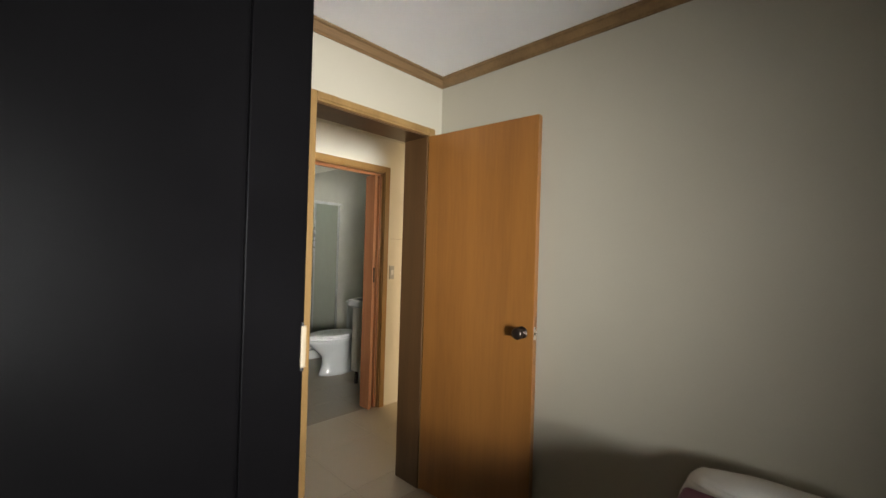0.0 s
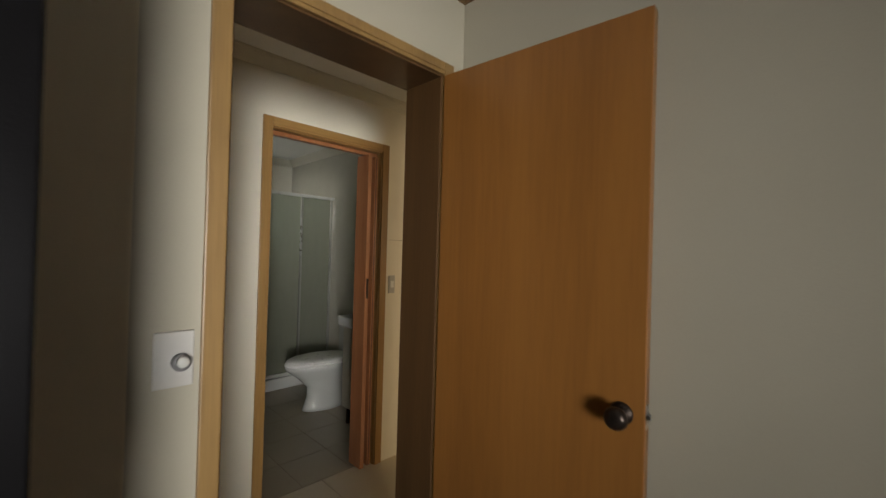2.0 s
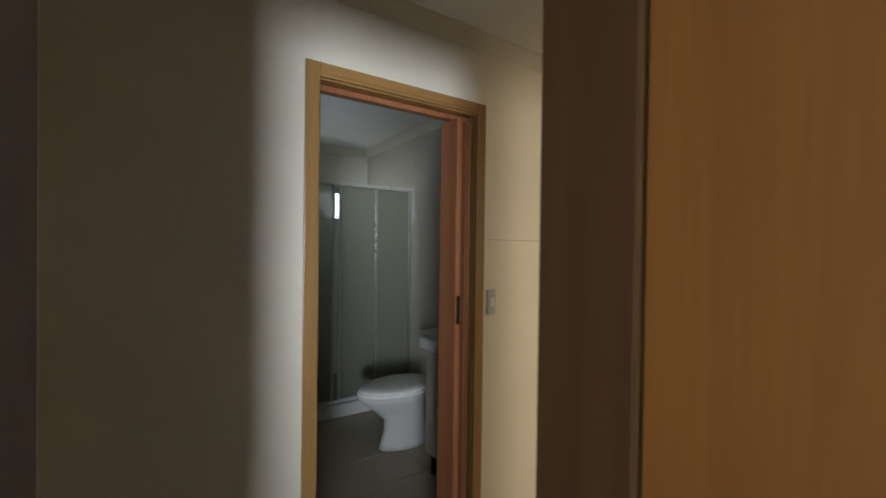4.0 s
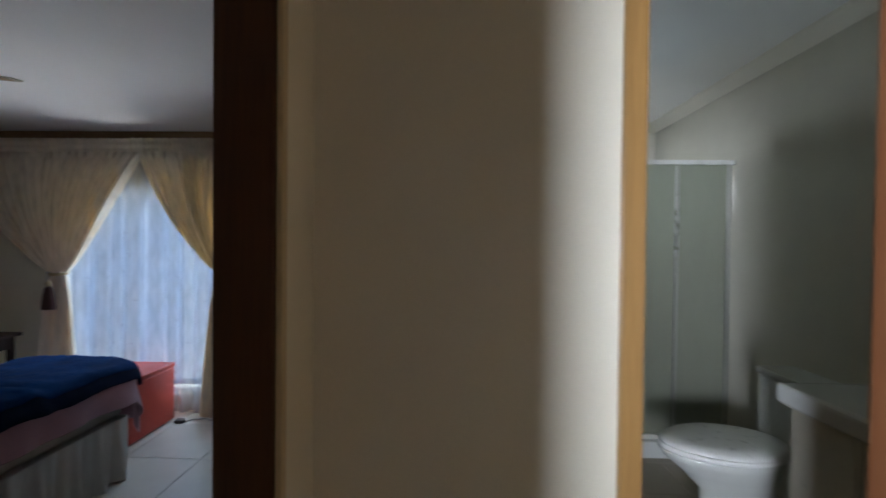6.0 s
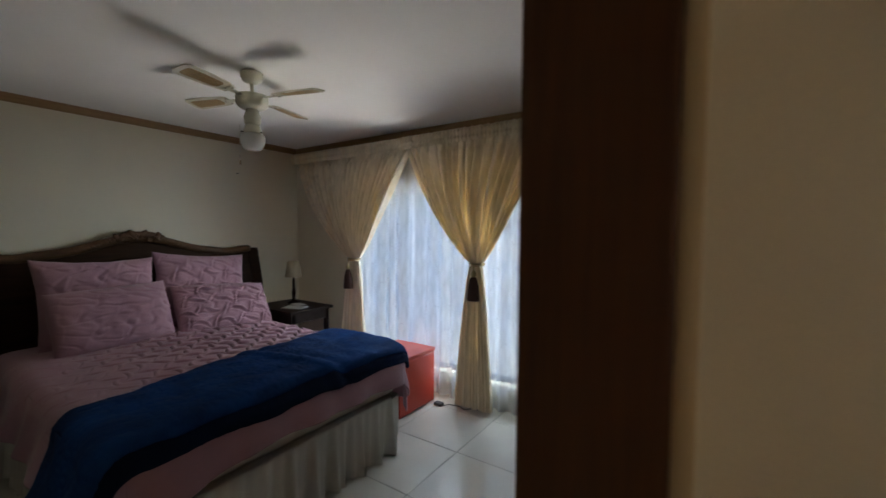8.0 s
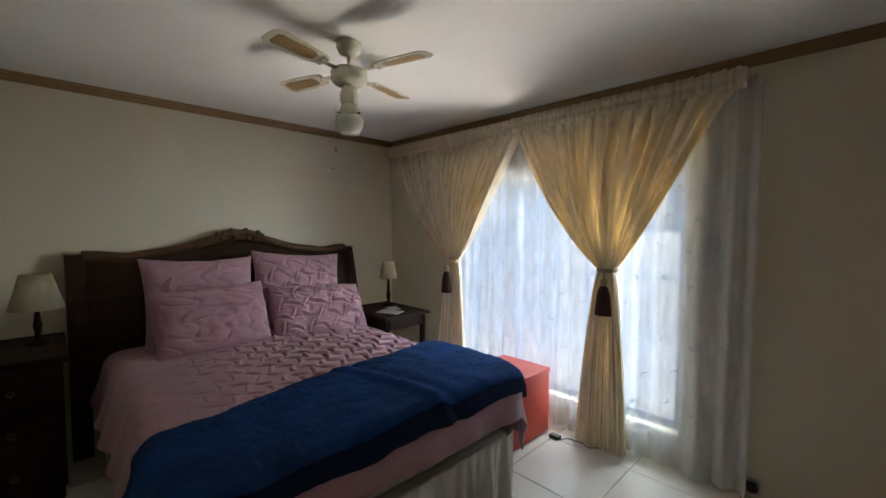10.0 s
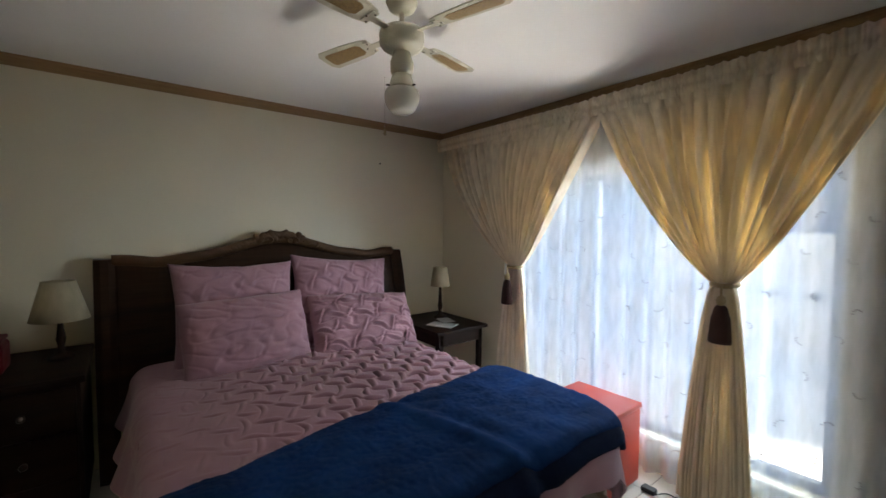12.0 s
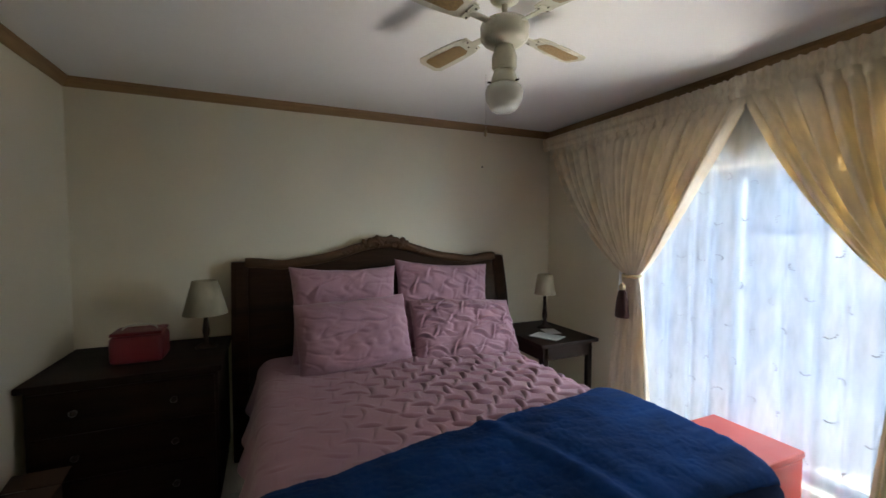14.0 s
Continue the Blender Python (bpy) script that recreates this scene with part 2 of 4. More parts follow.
M["fan_mark"] = mat("fan_trim", (0.12, 0.10, 0.07), 0.5, 0.2)
M["red_bag"] = mat("red_vinyl", (0.14, 0.008, 0.014), 0.4, 0.1, 10, 200, 0.05)
M["card"] = mat("brown_cardboard", (0.075, 0.042, 0.026), 0.8, 0.1)
# grey of the thin sheets that stand for table-top sheen
M["paper"] = mat("paper", (0.40, 0.40, 0.38), 0.7, 0.15, 25)
M["black_matte"] = mat("black_rubber", (0.02, 0.02, 0.02), 0.6, 0.1)
M["render"] = mat("sunlit_plaster", (0.60, 0.56, 0.50), 0.8, 0.12, 2)
M["patio"] = mat("pale_concrete", (0.24, 0.235, 0.225), 0.8, 0.12, 2, 60, 0.1)
M["ground"] = mat("dry_lawn", (0.20, 0.19, 0.09), 0.9, 0.3, 1.2, 40, 0.2)
M["roof"] = mat("roof_sheet", (0.22, 0.13, 0.10), 0.7, 0.1)

glass = bpy.data.materials.new("window_glass")
glass.use_nodes = True
gb = glass.node_tree.nodes["Principled BSDF"]
gb.inputs["Transmission Weight"].default_value, gb.inputs["Roughness"].default_value, gb.inputs["IOR"].default_value = 1.0, 0.0, 1.45
M["glass"] = glass
opal = bpy.data.materials.new("opal_glass")
opal.use_nodes = True
ob_ = opal.node_tree.nodes["Principled BSDF"]
ob_.inputs["Base Color"].default_value = (0.80, 0.80, 0.74, 1)
ob_.inputs["Roughness"].default_value, ob_.inputs["Transmission Weight"].default_value = 0.12, 0.35
ob_.inputs["Subsurface Weight"].default_value = 0.0
M["opal"] = opal


# ---------------------------------------------------------------- shapes
def mesh_object(name, bm, material, parent=None, label="", smooth=False):
    me = bpy.data.meshes.new(name)
    bm.to_mesh(me)
    bm.free()
    me.materials.append(material)
    if smooth:
        for p in me.polygons:
            p.use_smooth = True
    ob = new(name, me)
    if parent:
        ob.parent = parent
    if label:
        ob["label"] = label
    return ob


def part(name, bm, material, parent, label="", smooth=False):
    return mesh_object(name, bm, material, parent, label, smooth)


def thing(name, at, label, category, group=""):
    """An Empty at a thing's base; parts are given in metres from it."""
    ob = new(name)
    ob.matrix_world = pose(*at)
    ob.empty_display_size = 0.1
    return tagged(ob, label, category, group)


def box(x0, x1, y0, y1, z0, z1, bevel=0.0, bm=None, seg=2):
    own = bm is None
    b = bmesh.new()
    bmesh.ops.create_cube(b, size=1)
    for v in b.verts:
        v.co = ((x0 + x1) / 2 + v.co.x * (x1 - x0), (y0 + y1) / 2 + v.co.y * (y1 - y0), (z0 + z1) / 2 + v.co.z * (z1 - z0))
    if bevel:
        bmesh.ops.bevel(b, geom=b.edges[:], offset=bevel, segments=seg, affect="EDGES", profile=0.6)
    if own:
        return b
    join(bm, b)
    return bm


def join(bm, other):
    me = bpy.data.meshes.new("tmp")
    other.to_mesh(me)
    other.free()
    bm.from_mesh(me)
    bpy.data.meshes.remove(me)


def lathe(profile, steps=32, at=(0, 0, 0), bm=None):
    """Turns a profile of (radius, height) round the z axis."""
    b = bm or bmesh.new()
    rings = []
    for r, z in profile:
        rings.append([b.verts.new((at[0] + max(r, 1e-4) * math.cos(2 * math.pi * i / steps), at[1] + max(r, 1e-4) * math.sin(2 * math.pi * i / steps), at[2] + z)) for i in range(steps)])
    for a, c in zip(rings, rings[1:]):
        for i in range(steps):
            b.faces.new((a[i], a[(i + 1) % steps], c[(i + 1) % steps], c[i]))
    b.faces.new(rings[0][::-1])
    b.faces.new(rings[-1])
    return b


def prism(outline, z0, z1, bevel=0.0):
    """A flat outline of (x, y) raised from z0 to z1."""
    b = bmesh.new()
    lo = [b.verts.new((x, y, z0)) for x, y in outline]
    hi = [b.verts.new((x, y, z1)) for x, y in outline]
    n = len(outline)
    b.faces.new(lo[::-1])
    b.faces.new(hi)
    for i in range(n):
        b.faces.new((lo[i], lo[(i + 1) % n], hi[(i + 1) % n], hi[i]))
    if bevel:
        bmesh.ops.bevel(b, geom=b.edges[:], offset=bevel, segments=2, affect="EDGES")
    return b


def turned(b, m):
    bmesh.ops.transform(b, matrix=m, verts=b.verts)
    return b


def sheet(fn, nu, nv, name, material, parent=None, label="", thick=0.0):
    """A cloth: fn(u, v) gives a place for u and v from 0 to 1."""
    verts = [fn(i / nu, j / nv) for j in range(nv + 1) for i in range(nu + 1)]
    faces = [(j * (nu + 1) + i, j * (nu + 1) + i + 1, (j + 1) * (nu + 1) + i + 1, (j + 1) * (nu + 1) + i) for j in range(nv) for i in range(nu)]
    me = bpy.data.meshes.new(name)
    me.from_pydata(verts, [], faces)
    me.materials.append(material)
    for p in me.polygons:
        p.use_smooth = True
    ob = new(name, me)
    if parent:
        ob.parent = parent
    if label:
        ob["label"] = label
    if thick:
        md = ob.modifiers.new("thickness", "SOLIDIFY")
        md.thickness, md.offset = thick, 0
    return ob


def setting(name, bm, material, label, category="wall"):
    return tagged(mesh_object(name, bm, material), label, category, kind="structure")


def wall_run(name, axis, lo, hi, a, b, z0, z1, openings, material, label):
    """A wall along 'x' or 'y' from lo to hi, from a to b in thickness, with openings (from, to, sill, head)."""
    bm = bmesh.new()

    def piece(p, q, s, t):
        if q - p > 1e-4 and t - s > 1e-4:
            box(*((p, q, a, b) if axis == "x" else (a, b, p, q)), s, t, bm=bm)
    at = lo
    for p, q, s, t in sorted(openings):
        piece(at, p, z0, z1)
        piece(p, q, z0, s)
        piece(p, q, t, z1)
        at = q
    piece(at, hi, z0, z1)
    return setting(name, bm, material, label)


# ---------------------------------------------------------------- the shell
T1, T2, TB = 2.394, 2.264, 2.50          # ceilings: first room and hall, bedroom, bathroom
XW, XE, YS, YN = -2.98, 0.723, 1.585, 4.905   # the bedroom's faces
HX = 0.837                                # hall's end face
TOP = 2.62

setting("floor_slab", box(-3.2, 5.2, -2.8, 5.7, -0.14, -0.012), M["grout"], "grey cement screed under the tiled floors", "floor")
ground = setting("ground", box(-400, 400, -400, 400, -0.5, -0.2), M["ground"], "dry lawn round the house", "ground")
# unseen slab added over all rooms to keep sky light out
setting("roof", box(-3.5, 5.5, -3.1, 6.0, TOP, TOP + 0.1), M["roof"], "unseen flat roof slab added over the house to block sky light", "roof")

wall_run("wall_first_room_east", "y", -2.6, 1.46, 1.83, 1.95, 0, TOP, [], M["wall1"], "cream-grey painted plaster wall of the first room, darkened for dim light")
wall_run("wall_first_room_west", "y", -2.72, 1.46, -1.92, -1.80, 0, TOP, [], M["wall1"], "cream-grey painted plaster wall, darkened for dim light")
wall_run("wall_first_room_south", "x", -1.80, 1.95, -2.72, -2.60, 0, TOP, [(-1.10, -0.10, 0.5, 1.8)], M["wall1"], "cream-grey painted plaster wall with a window, darkened for dim light")
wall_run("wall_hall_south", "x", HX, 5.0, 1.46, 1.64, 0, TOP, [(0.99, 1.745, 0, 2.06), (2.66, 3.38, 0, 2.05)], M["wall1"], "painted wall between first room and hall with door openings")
wall_run("wall_bedroom_south", "x", -3.10, HX, 1.46, YS, 0, TOP, [], M["wall"], "cream painted wall between two bedrooms")
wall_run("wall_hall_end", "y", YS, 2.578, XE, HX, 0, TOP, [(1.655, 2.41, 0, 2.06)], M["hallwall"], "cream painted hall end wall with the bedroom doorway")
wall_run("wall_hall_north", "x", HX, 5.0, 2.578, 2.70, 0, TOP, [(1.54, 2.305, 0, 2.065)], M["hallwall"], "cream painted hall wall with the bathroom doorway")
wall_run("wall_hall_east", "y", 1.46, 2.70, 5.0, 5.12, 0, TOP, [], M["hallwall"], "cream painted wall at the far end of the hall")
wall_run("wall_bedroom_east", "y", 2.578, YN, XE, HX, 0, TOP, [(3.215, 4.885, 0, TOP)], M["wall"], "cream painted wall round the built-in cupboard")
wall_run("wall_bathroom_west", "y", 2.70, 5.58, 1.33, 1.43, 0, TOP, [], M["walltile"], "pale tiled bathroom wall")
wall_run("wall_bathroom_east", "y", 2.70, 5.58, 2.985, 3.09, 0, TOP, [], M["walltile"], "pale glossy bathroom wall")
wall_run("wall_bathroom_north", "x", 1.43, 2.985, 5.46, 5.58, 0, TOP, [(2.02, 2.74, 1.68, 2.04)], M["walltile"], "pale bathroom wall with a high window")
wall_run("wall_bedroom_north", "x", -3.10, 1.33, YN, 5.06, 0, TOP, [(-2.05, -0.26, 0.20, 1.76)], M["wall"], "cream painted wall with a large window")
wall_run("wall_bedroom_west", "y", YS, YN, -3.10, XW, 0, TOP, [], M["wall"], "cream painted wall behind the headboard")
# unseen room past the hall's other doorway, added to send in warm light
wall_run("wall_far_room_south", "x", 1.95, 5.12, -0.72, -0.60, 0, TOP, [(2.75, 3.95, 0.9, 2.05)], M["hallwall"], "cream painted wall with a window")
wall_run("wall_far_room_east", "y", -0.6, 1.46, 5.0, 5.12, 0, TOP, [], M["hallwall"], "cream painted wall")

for nm, b, lab in (("ceiling_first_room", (-1.80, 1.83, -2.60, 1.46, T1, T1 + 0.05), "white painted ceiling board"),
                   ("ceiling_hall", (HX, 5.0, 1.64, 2.578, T1, T1 + 0.05), "white painted hall ceiling"),
                   ("ceiling_bedroom", (XW, XE, YS, YN, T2, T2 + 0.05), "white painted bedroom ceiling with faint stains"),
                   ("ceiling_bathroom", (1.43, 2.985, 2.70, 5.46, TB, TB + 0.05), "white bathroom ceiling"),
                   ("ceiling_far_room", (1.95, 5.0, -0.6, 1.46, T1, T1 + 0.05), "white painted ceiling")):
    setting(nm, box(*b), M["ceiling"], lab, "ceiling")


def cornice(name, axis, lo, hi, face, inward, top, h=0.052, d=0.040, material=None, label="brown timber cornice strip under the ceiling"):
    """A chamfered strip along the join of wall and ceiling; inward: +1 or -1 across the wall."""
    pr = [(0, 0), (0.006, 0), (0.011, 0.006), (0.016, 0.010), (d - 0.012, h - 0.014), (d - 0.004, h - 0.010), (d, h - 0.004), (d, h), (0, h)]
    b = bmesh.new()
    ends = []
    for k, e in enumerate((lo, hi)):
        ring = []
        for p, q in pr:
            m = e + (p if k == 0 else -p)
            across = face + inward * p
            ring.append(b.verts.new((m, across, top - h + q) if axis == "x" else (across, m, top - h + q)))
        ends.append(ring)
    n = len(pr)
    for i in range(n):
        b.faces.new((ends[0][i], ends[0][(i + 1) % n], ends[1][(i + 1) % n], ends[1][i]))
    b.faces.new(ends[0])
    b.faces.new(ends[1][::-1])
    bmesh.ops.recalc_face_normals(b, faces=b.faces)
    return setting(name, b, material or (M["cornice"] if axis == "x" else M["cornice_y"]), label, "trim")


cornice("trim_first_room_north", "x", -1.80, 1.83, 1.46, -1, T1, material=M["brown_trim"])
cornice("trim_first_room_east", "y", -2.60, 1.46, 1.83, -1, T1, material=M["brown_trim"])
cornice("trim_bedroom_west", "y", YS, YN, XW, 1, T2)
cornice("trim_bedroom_north", "x", XW, XE, YN, -1, T2)
cornice("trim_bedroom_south", "x", XW, XE, YS, 1, T2)
cornice("trim_bedroom_east", "y", YS, 3.21, XE, -1, T2)
cornice("trim_hall_north", "x", HX, 5.0, 2.578, -1, T1, 0.06, 0.06, M["white_cove"], "white cove moulding under the hall ceiling")
cornice("trim_bathroom_east", "y", 2.70, 5.46, 2.985, -1, TB, 0.075, 0.075, M["white_cove"], "white cove moulding under the bathroom ceiling")
cornice("trim_bathroom_north", "x", 1.43, 2.985, 5.46, -1, TB, 0.075, 0.075, M["white_cove"], "white cove moulding under the bathroom ceiling")

# seam in the hall wall's boards
setting("trim_hall_seam", box(2.36, 4.9, 2.5765, 2.5785, 1.467, 1.469), M["pale_grout"], "thin horizontal board seam on the hall wall", "trim")


# ---------------------------------------------------------------- doorways
def door_frame(name, axis, p, q, head, a, b, arch_a, arch_b, label, lining, arch=0.058, stop_at=None, facing=None):
    """A lined doorway: clear width from p to q along the axis, lining from a to b, architraves on the sides named."""
    fr = thing(name, (0, 0, 0), label, "door frame")
    fr["kind"] = "structure"

    def bx(u0, u1, w0, w1, z0, z1, bev=0.003):
        return box(*((u0, u1, w0, w1) if axis == "x" else (w0, w1, u0, u1)), z0, z1, bev)
    t = 0.03
    part("jamb", bx(p - t, p, a, b, 0, head + t), lining, fr)
    part("jamb", bx(q, q + t, a, b, 0, head + t), lining, fr)
    part("head", bx(p, q, a, b, head, head + t), lining, fr)
    if stop_at:
        s0, s1 = stop_at
        part("stop", bx(p, p + 0.012, s0, s1, 0, head - 0.012), lining, fr)
        part("stop", bx(q - 0.012, q, s0, s1, 0, head - 0.012), lining, fr)
        part("stop", bx(p, q, s0, s1, head - 0.012, head), lining, fr)
    for side, on in ((a, arch_a), (b, arch_b)):
        if on:
            w0, w1 = (side - 0.014, side) if side == a else (side, side + 0.014)
            e = 0.006
            part("architrave", bx(p - arch, p - e, w0, w1, 0, head + arch, 0.004), facing or M["frame"], fr)
            part("architrave", bx(q + e, q + arch, w0, w1, 0, head + arch, 0.004), facing or M["frame"], fr)
            part("architrave", bx(p - e, q + e, w0, w1, head + e, head + arch, 0.004), facing or M["frame_h"], fr)
            out = (w0 - 0.004, w0) if side == a else (w1, w1 + 0.004)
            part("bead", bx(p - e, q + e, *out, head + e + 0.012, head + e + 0.022, 0.001), facing or M["frame_h"], fr)
    return fr


door_frame("door_frame_first_room", "x", 1.02, 1.715, 2.03, 1.46, 1.655, True, False, "light oak door frame round the open doorway, brown lining darkened for shadow", M["lining"], 0.052, None, M["olive_oak"])
door_frame("door_frame_bathroom", "x", 1.570, 2.275, 2.033, 2.578, 2.70, True, True, "oak door frame with stepped architrave round the bathroom doorway", M["frame"], 0.058)
door_frame("door_frame_bedroom", "y", 1.685, 2.38, 2.03, XE + 0.005, HX, False, True, "brown door frame of the bedroom doorway, backlit shade in its colour", M["backlit_lining"], 0.026, None, M["pale_oak_lit"])


# first room's door leaf, opened flat towards the wall
lx, ly, ex, ey = 1.715, 1.445, 1.772, 0.762
leaf_len = math.hypot(ex - lx, ey - ly)
leaf = thing("door_1", (lx, ly, 0.012, 0, 0, math.degrees(math.atan2(ey - ly, ex - lx))), "open orange-brown veneered door with a dark round knob", "door")
leaf["kind"] = "structure"
part("panel", box(0, leaf_len, 0.0, 0.038, 0, 2.018, 0.0025), M["leaf"], leaf)
for z in (0.25, 1.78):
    hb = lathe([(0.006, 0), (0.006, 0.09)], 12, (-0.004, 0.044, z))
    part("hinge", hb, M["bronze"], leaf, smooth=True)
kb = lathe([(0.027, 0), (0.029, 0.003), (0.027, 0.008), (0.013, 0.011), (0.011, 0.026), (0.016, 0.032), (0.025, 0.038), (0.029, 0.048), (0.027, 0.058), (0.018, 0.065), (0.005, 0.067)], 28)
turned(kb, pose(leaf_len - 0.055, 0.0, 0.985, 90, 0, 0))
part("knob", kb, M["bronze"], leaf, "dark bronze round knob", smooth=True)
part("latch_plate", box(leaf_len - 0.001, leaf_len + 0.0015, 0.008, 0.030, 0.955, 1.015, 0.0005), M["steel"], leaf, "small steel latch plate")
part("latch", box(leaf_len + 0.0015, leaf_len + 0.010, 0.014, 0.024, 0.977, 0.993, 0.002), M["steel"], leaf)


def switch_plate(name, at, rz, w, h, label):
    s = thing(name, (*at, 0, 0, rz), label, "light switch")
    part("plate", box(-w / 2, w / 2, -0.009, 0.0, -h / 2, h / 2, 0.003), M["plate"], s)
    return s


sw = switch_plate("light_switch", (0.917, 1.46, 1.145), 0, 0.076, 0.122, "white wall switch plate with a round grey-black dimmer knob")
db = lathe([(0.019, 0), (0.019, 0.014), (0.016, 0.018), (0.002, 0.019)], 28)
turned(db, pose(0.012, -0.009, -0.006, 90, 0, 0))
part("dimmer", db, M["knob_grey"], sw, "dark grey dimmer knob", smooth=True)
db = lathe([(0.012, 0), (0.012, 0.007), (0.010, 0.009), (0.001, 0.0095)], 24)
turned(db, pose(0.012, -0.028, -0.002, 90, 0, 0))
part("dimmer_cap", db, M["alu"], sw, "pale dimmer cap", smooth=True)
sw2 = switch_plate("light_switch", (2.385, 2.578, 1.172), 0, 0.05, 0.118, "pale wall switch plate beside the bathroom doorway")
part("rocker", box(-0.013, 0.013, -0.014, -0.009, -0.022, 0.022, 0.002), M["white_plastic"], sw2)

# ---------------------------------------------------------------- bathroom
fd = thing("folding_door", (2.175, 2.64, 0.01), "wood-look concertina door folded against the jamb", "door")
part("track", box(-0.60, 0.098, -0.018, 0.018, 2.0, 2.022, 0.002), M["fold"], fd)
part("lead_post", box(-0.006, 0.022, -0.075, 0.055, 0, 1.995, 0.004), M["fold"], fd, "pale pink-brown leading edge")
for i in range(3):
    x = 0.030 + i * 0.024
    pb = box(-0.004, 0.004, -0.062, 0.050, 0, 1.99, 0.002)
    turned(pb, pose(x, 0, 0, 0, 0, (4 if i % 2 else -4)))
    part("slat", pb, M["fold"], fd)
    part("hinge_strip", box(x + 0.009, x + 0.015, -0.060 if i % 2 else 0.036, -0.052 if i % 2 else 0.044, 0, 1.985, 0.001), M["fold_dark"], fd)
hb = bmesh.new()
box(0.001, 0.011, -0.089, -0.0755, 1.08, 1.206, 0.003, hb)
part("pull", hb, M["bronze"], fd, "dark edge pull")

toilet = thing("toilet", (2.985, 3.70, 0), "white ceramic toilet with closed lid and cistern", "toilet")


def loop_loft(rings, bm=None):
    b = bm or bmesh.new()
    vs = [[b.verts.new(p) for p in r] for r in rings]
    n = len(vs[0])
    for a, c in zip(vs, vs[1:]):
        for i in range(n):
            b.faces.new((a[i], a[(i + 1) % n], c[(i + 1) % n], c[i]))
    b.faces.new(vs[0][::-1])
    b.faces.new(vs[-1])
    bmesh.ops.recalc_face_normals(b, faces=b.faces)
    return b


def oval(cx, rx, ry, z, k=28, nose=0.0):
    out = []
    for i in range(k):
        a = 2 * math.pi * i / k
        c = math.cos(a)
        out.append((cx + rx * c * (1 + (nose if c < 0 else 0)), ry * math.sin(a) * (1 - 0.12 * max(-c, 0)), z))
    return out


part("bowl", loop_loft([oval(-0.43, 0.215, 0.115, 0), oval(-0.43, 0.205, 0.105, 0.03), oval(-0.42, 0.185, 0.092, 0.12), oval(-0.43, 0.18, 0.095, 0.2), oval(-0.47, 0.23, 0.14, 0.29),
                        oval(-0.51, 0.275, 0.178, 0.36), oval(-0.515, 0.29, 0.186, 0.39), oval(-0.515, 0.285, 0.182, 0.402)]), M["ceramic"], toilet, smooth=True)
part("seat", loop_loft([oval(-0.505, 0.295, 0.190, 0.402), oval(-0.505, 0.30, 0.194, 0.408), oval(-0.505, 0.298, 0.192, 0.420), oval(-0.505, 0.290, 0.186, 0.424)]), M["white_plastic"], toilet, smooth=True)
part("lid", loop_loft([oval(-0.50, 0.292, 0.188, 0.426), oval(-0.50, 0.296, 0.190, 0.432), oval(-0.50, 0.28, 0.178, 0.444), oval(-0.50, 0.20, 0.12, 0.449)]), M["white_plastic"], toilet, smooth=True)
part("cistern", box(-0.20, -0.005, -0.19, 0.19, 0.40, 0.72, 0.02, seg=3), M["ceramic"], toilet)
part("cistern_lid", box(-0.21, -0.003, -0.20, 0.20, 0.722, 0.755, 0.01), M["ceramic"], toilet)

van = thing("vanity", (2.985, 3.02, 0), "cream bathroom vanity with white basin and mixer tap", "vanity")
part("cabinet", box(-0.51, -0.004, -0.27, 0.26, 0.13, 0.78, 0.006), M["plastic"], van)
part("door", box(-0.526, -0.512, -0.262, -0.008, 0.14, 0.775, 0.004), M["plastic"], van)
part("door", box(-0.526, -0.512, -0.002, 0.252, 0.14, 0.775, 0.004), M["plastic"], van)
for y in (-0.23, 0.22):
    for x in (-0.48, -0.05):
        part("leg", lathe([(0.018, 0), (0.016, 0.13)], 14, (x, y, 0)), M["bronze"], van)
bb = box(-0.56, -0.004, -0.30, 0.29, 0.782, 0.86, 0.02, seg=3)
part("basin", bb, M["ceramic"], van, "white ceramic basin")
tb = lathe([(0.022, 0), (0.02, 0.02), (0.014, 0.03), (0.014, 0.13), (0.006, 0.14)], 20, (-0.10, 0, 0.86))
box(-0.22, -0.09, -0.010, 0.010, 0.965, 0.985, 0.005, tb)
part("tap", tb, M["steel"], van, "chrome mixer tap", smooth=True)

shower = thing("shower_screen", (0, 4.40, 0), "frosted shower screen with white aluminium posts on a low kerb", "shower")
part("kerb", box(1.432, 2.983, -0.06, 0.06, 0.0, 0.11, 0.012), M["ceramic"], shower, "low white shower kerb")
part("rail", box(1.432, 2.983, -0.022, 0.022, 1.925, 1.955, 0.004), M["alu"], shower)
part("sill", box(1.432, 2.983, -0.022, 0.022, 0.11, 0.14, 0.004), M["alu"], shower)
for x in (1.445, 1.95, 2.235, 2.29, 2.62, 2.955):
    part("post", box(x - 0.010, x + 0.010, -0.014, 0.014, 0.14, 1.925, 0.002), M["post_metal"], shower)
for i, (x0, x1) in enumerate(((1.46, 1.935), (1.965, 2.22), (2.305, 2.605), (2.635, 2.94))):
    part("pane", box(x0, x1, -0.004, 0.004, 0.14, 1.925), M["frost"], shower)
part("handle", box(2.595, 2.612, -0.045, -0.022, 1.32, 1.72, 0.006), M["steel"], shower)


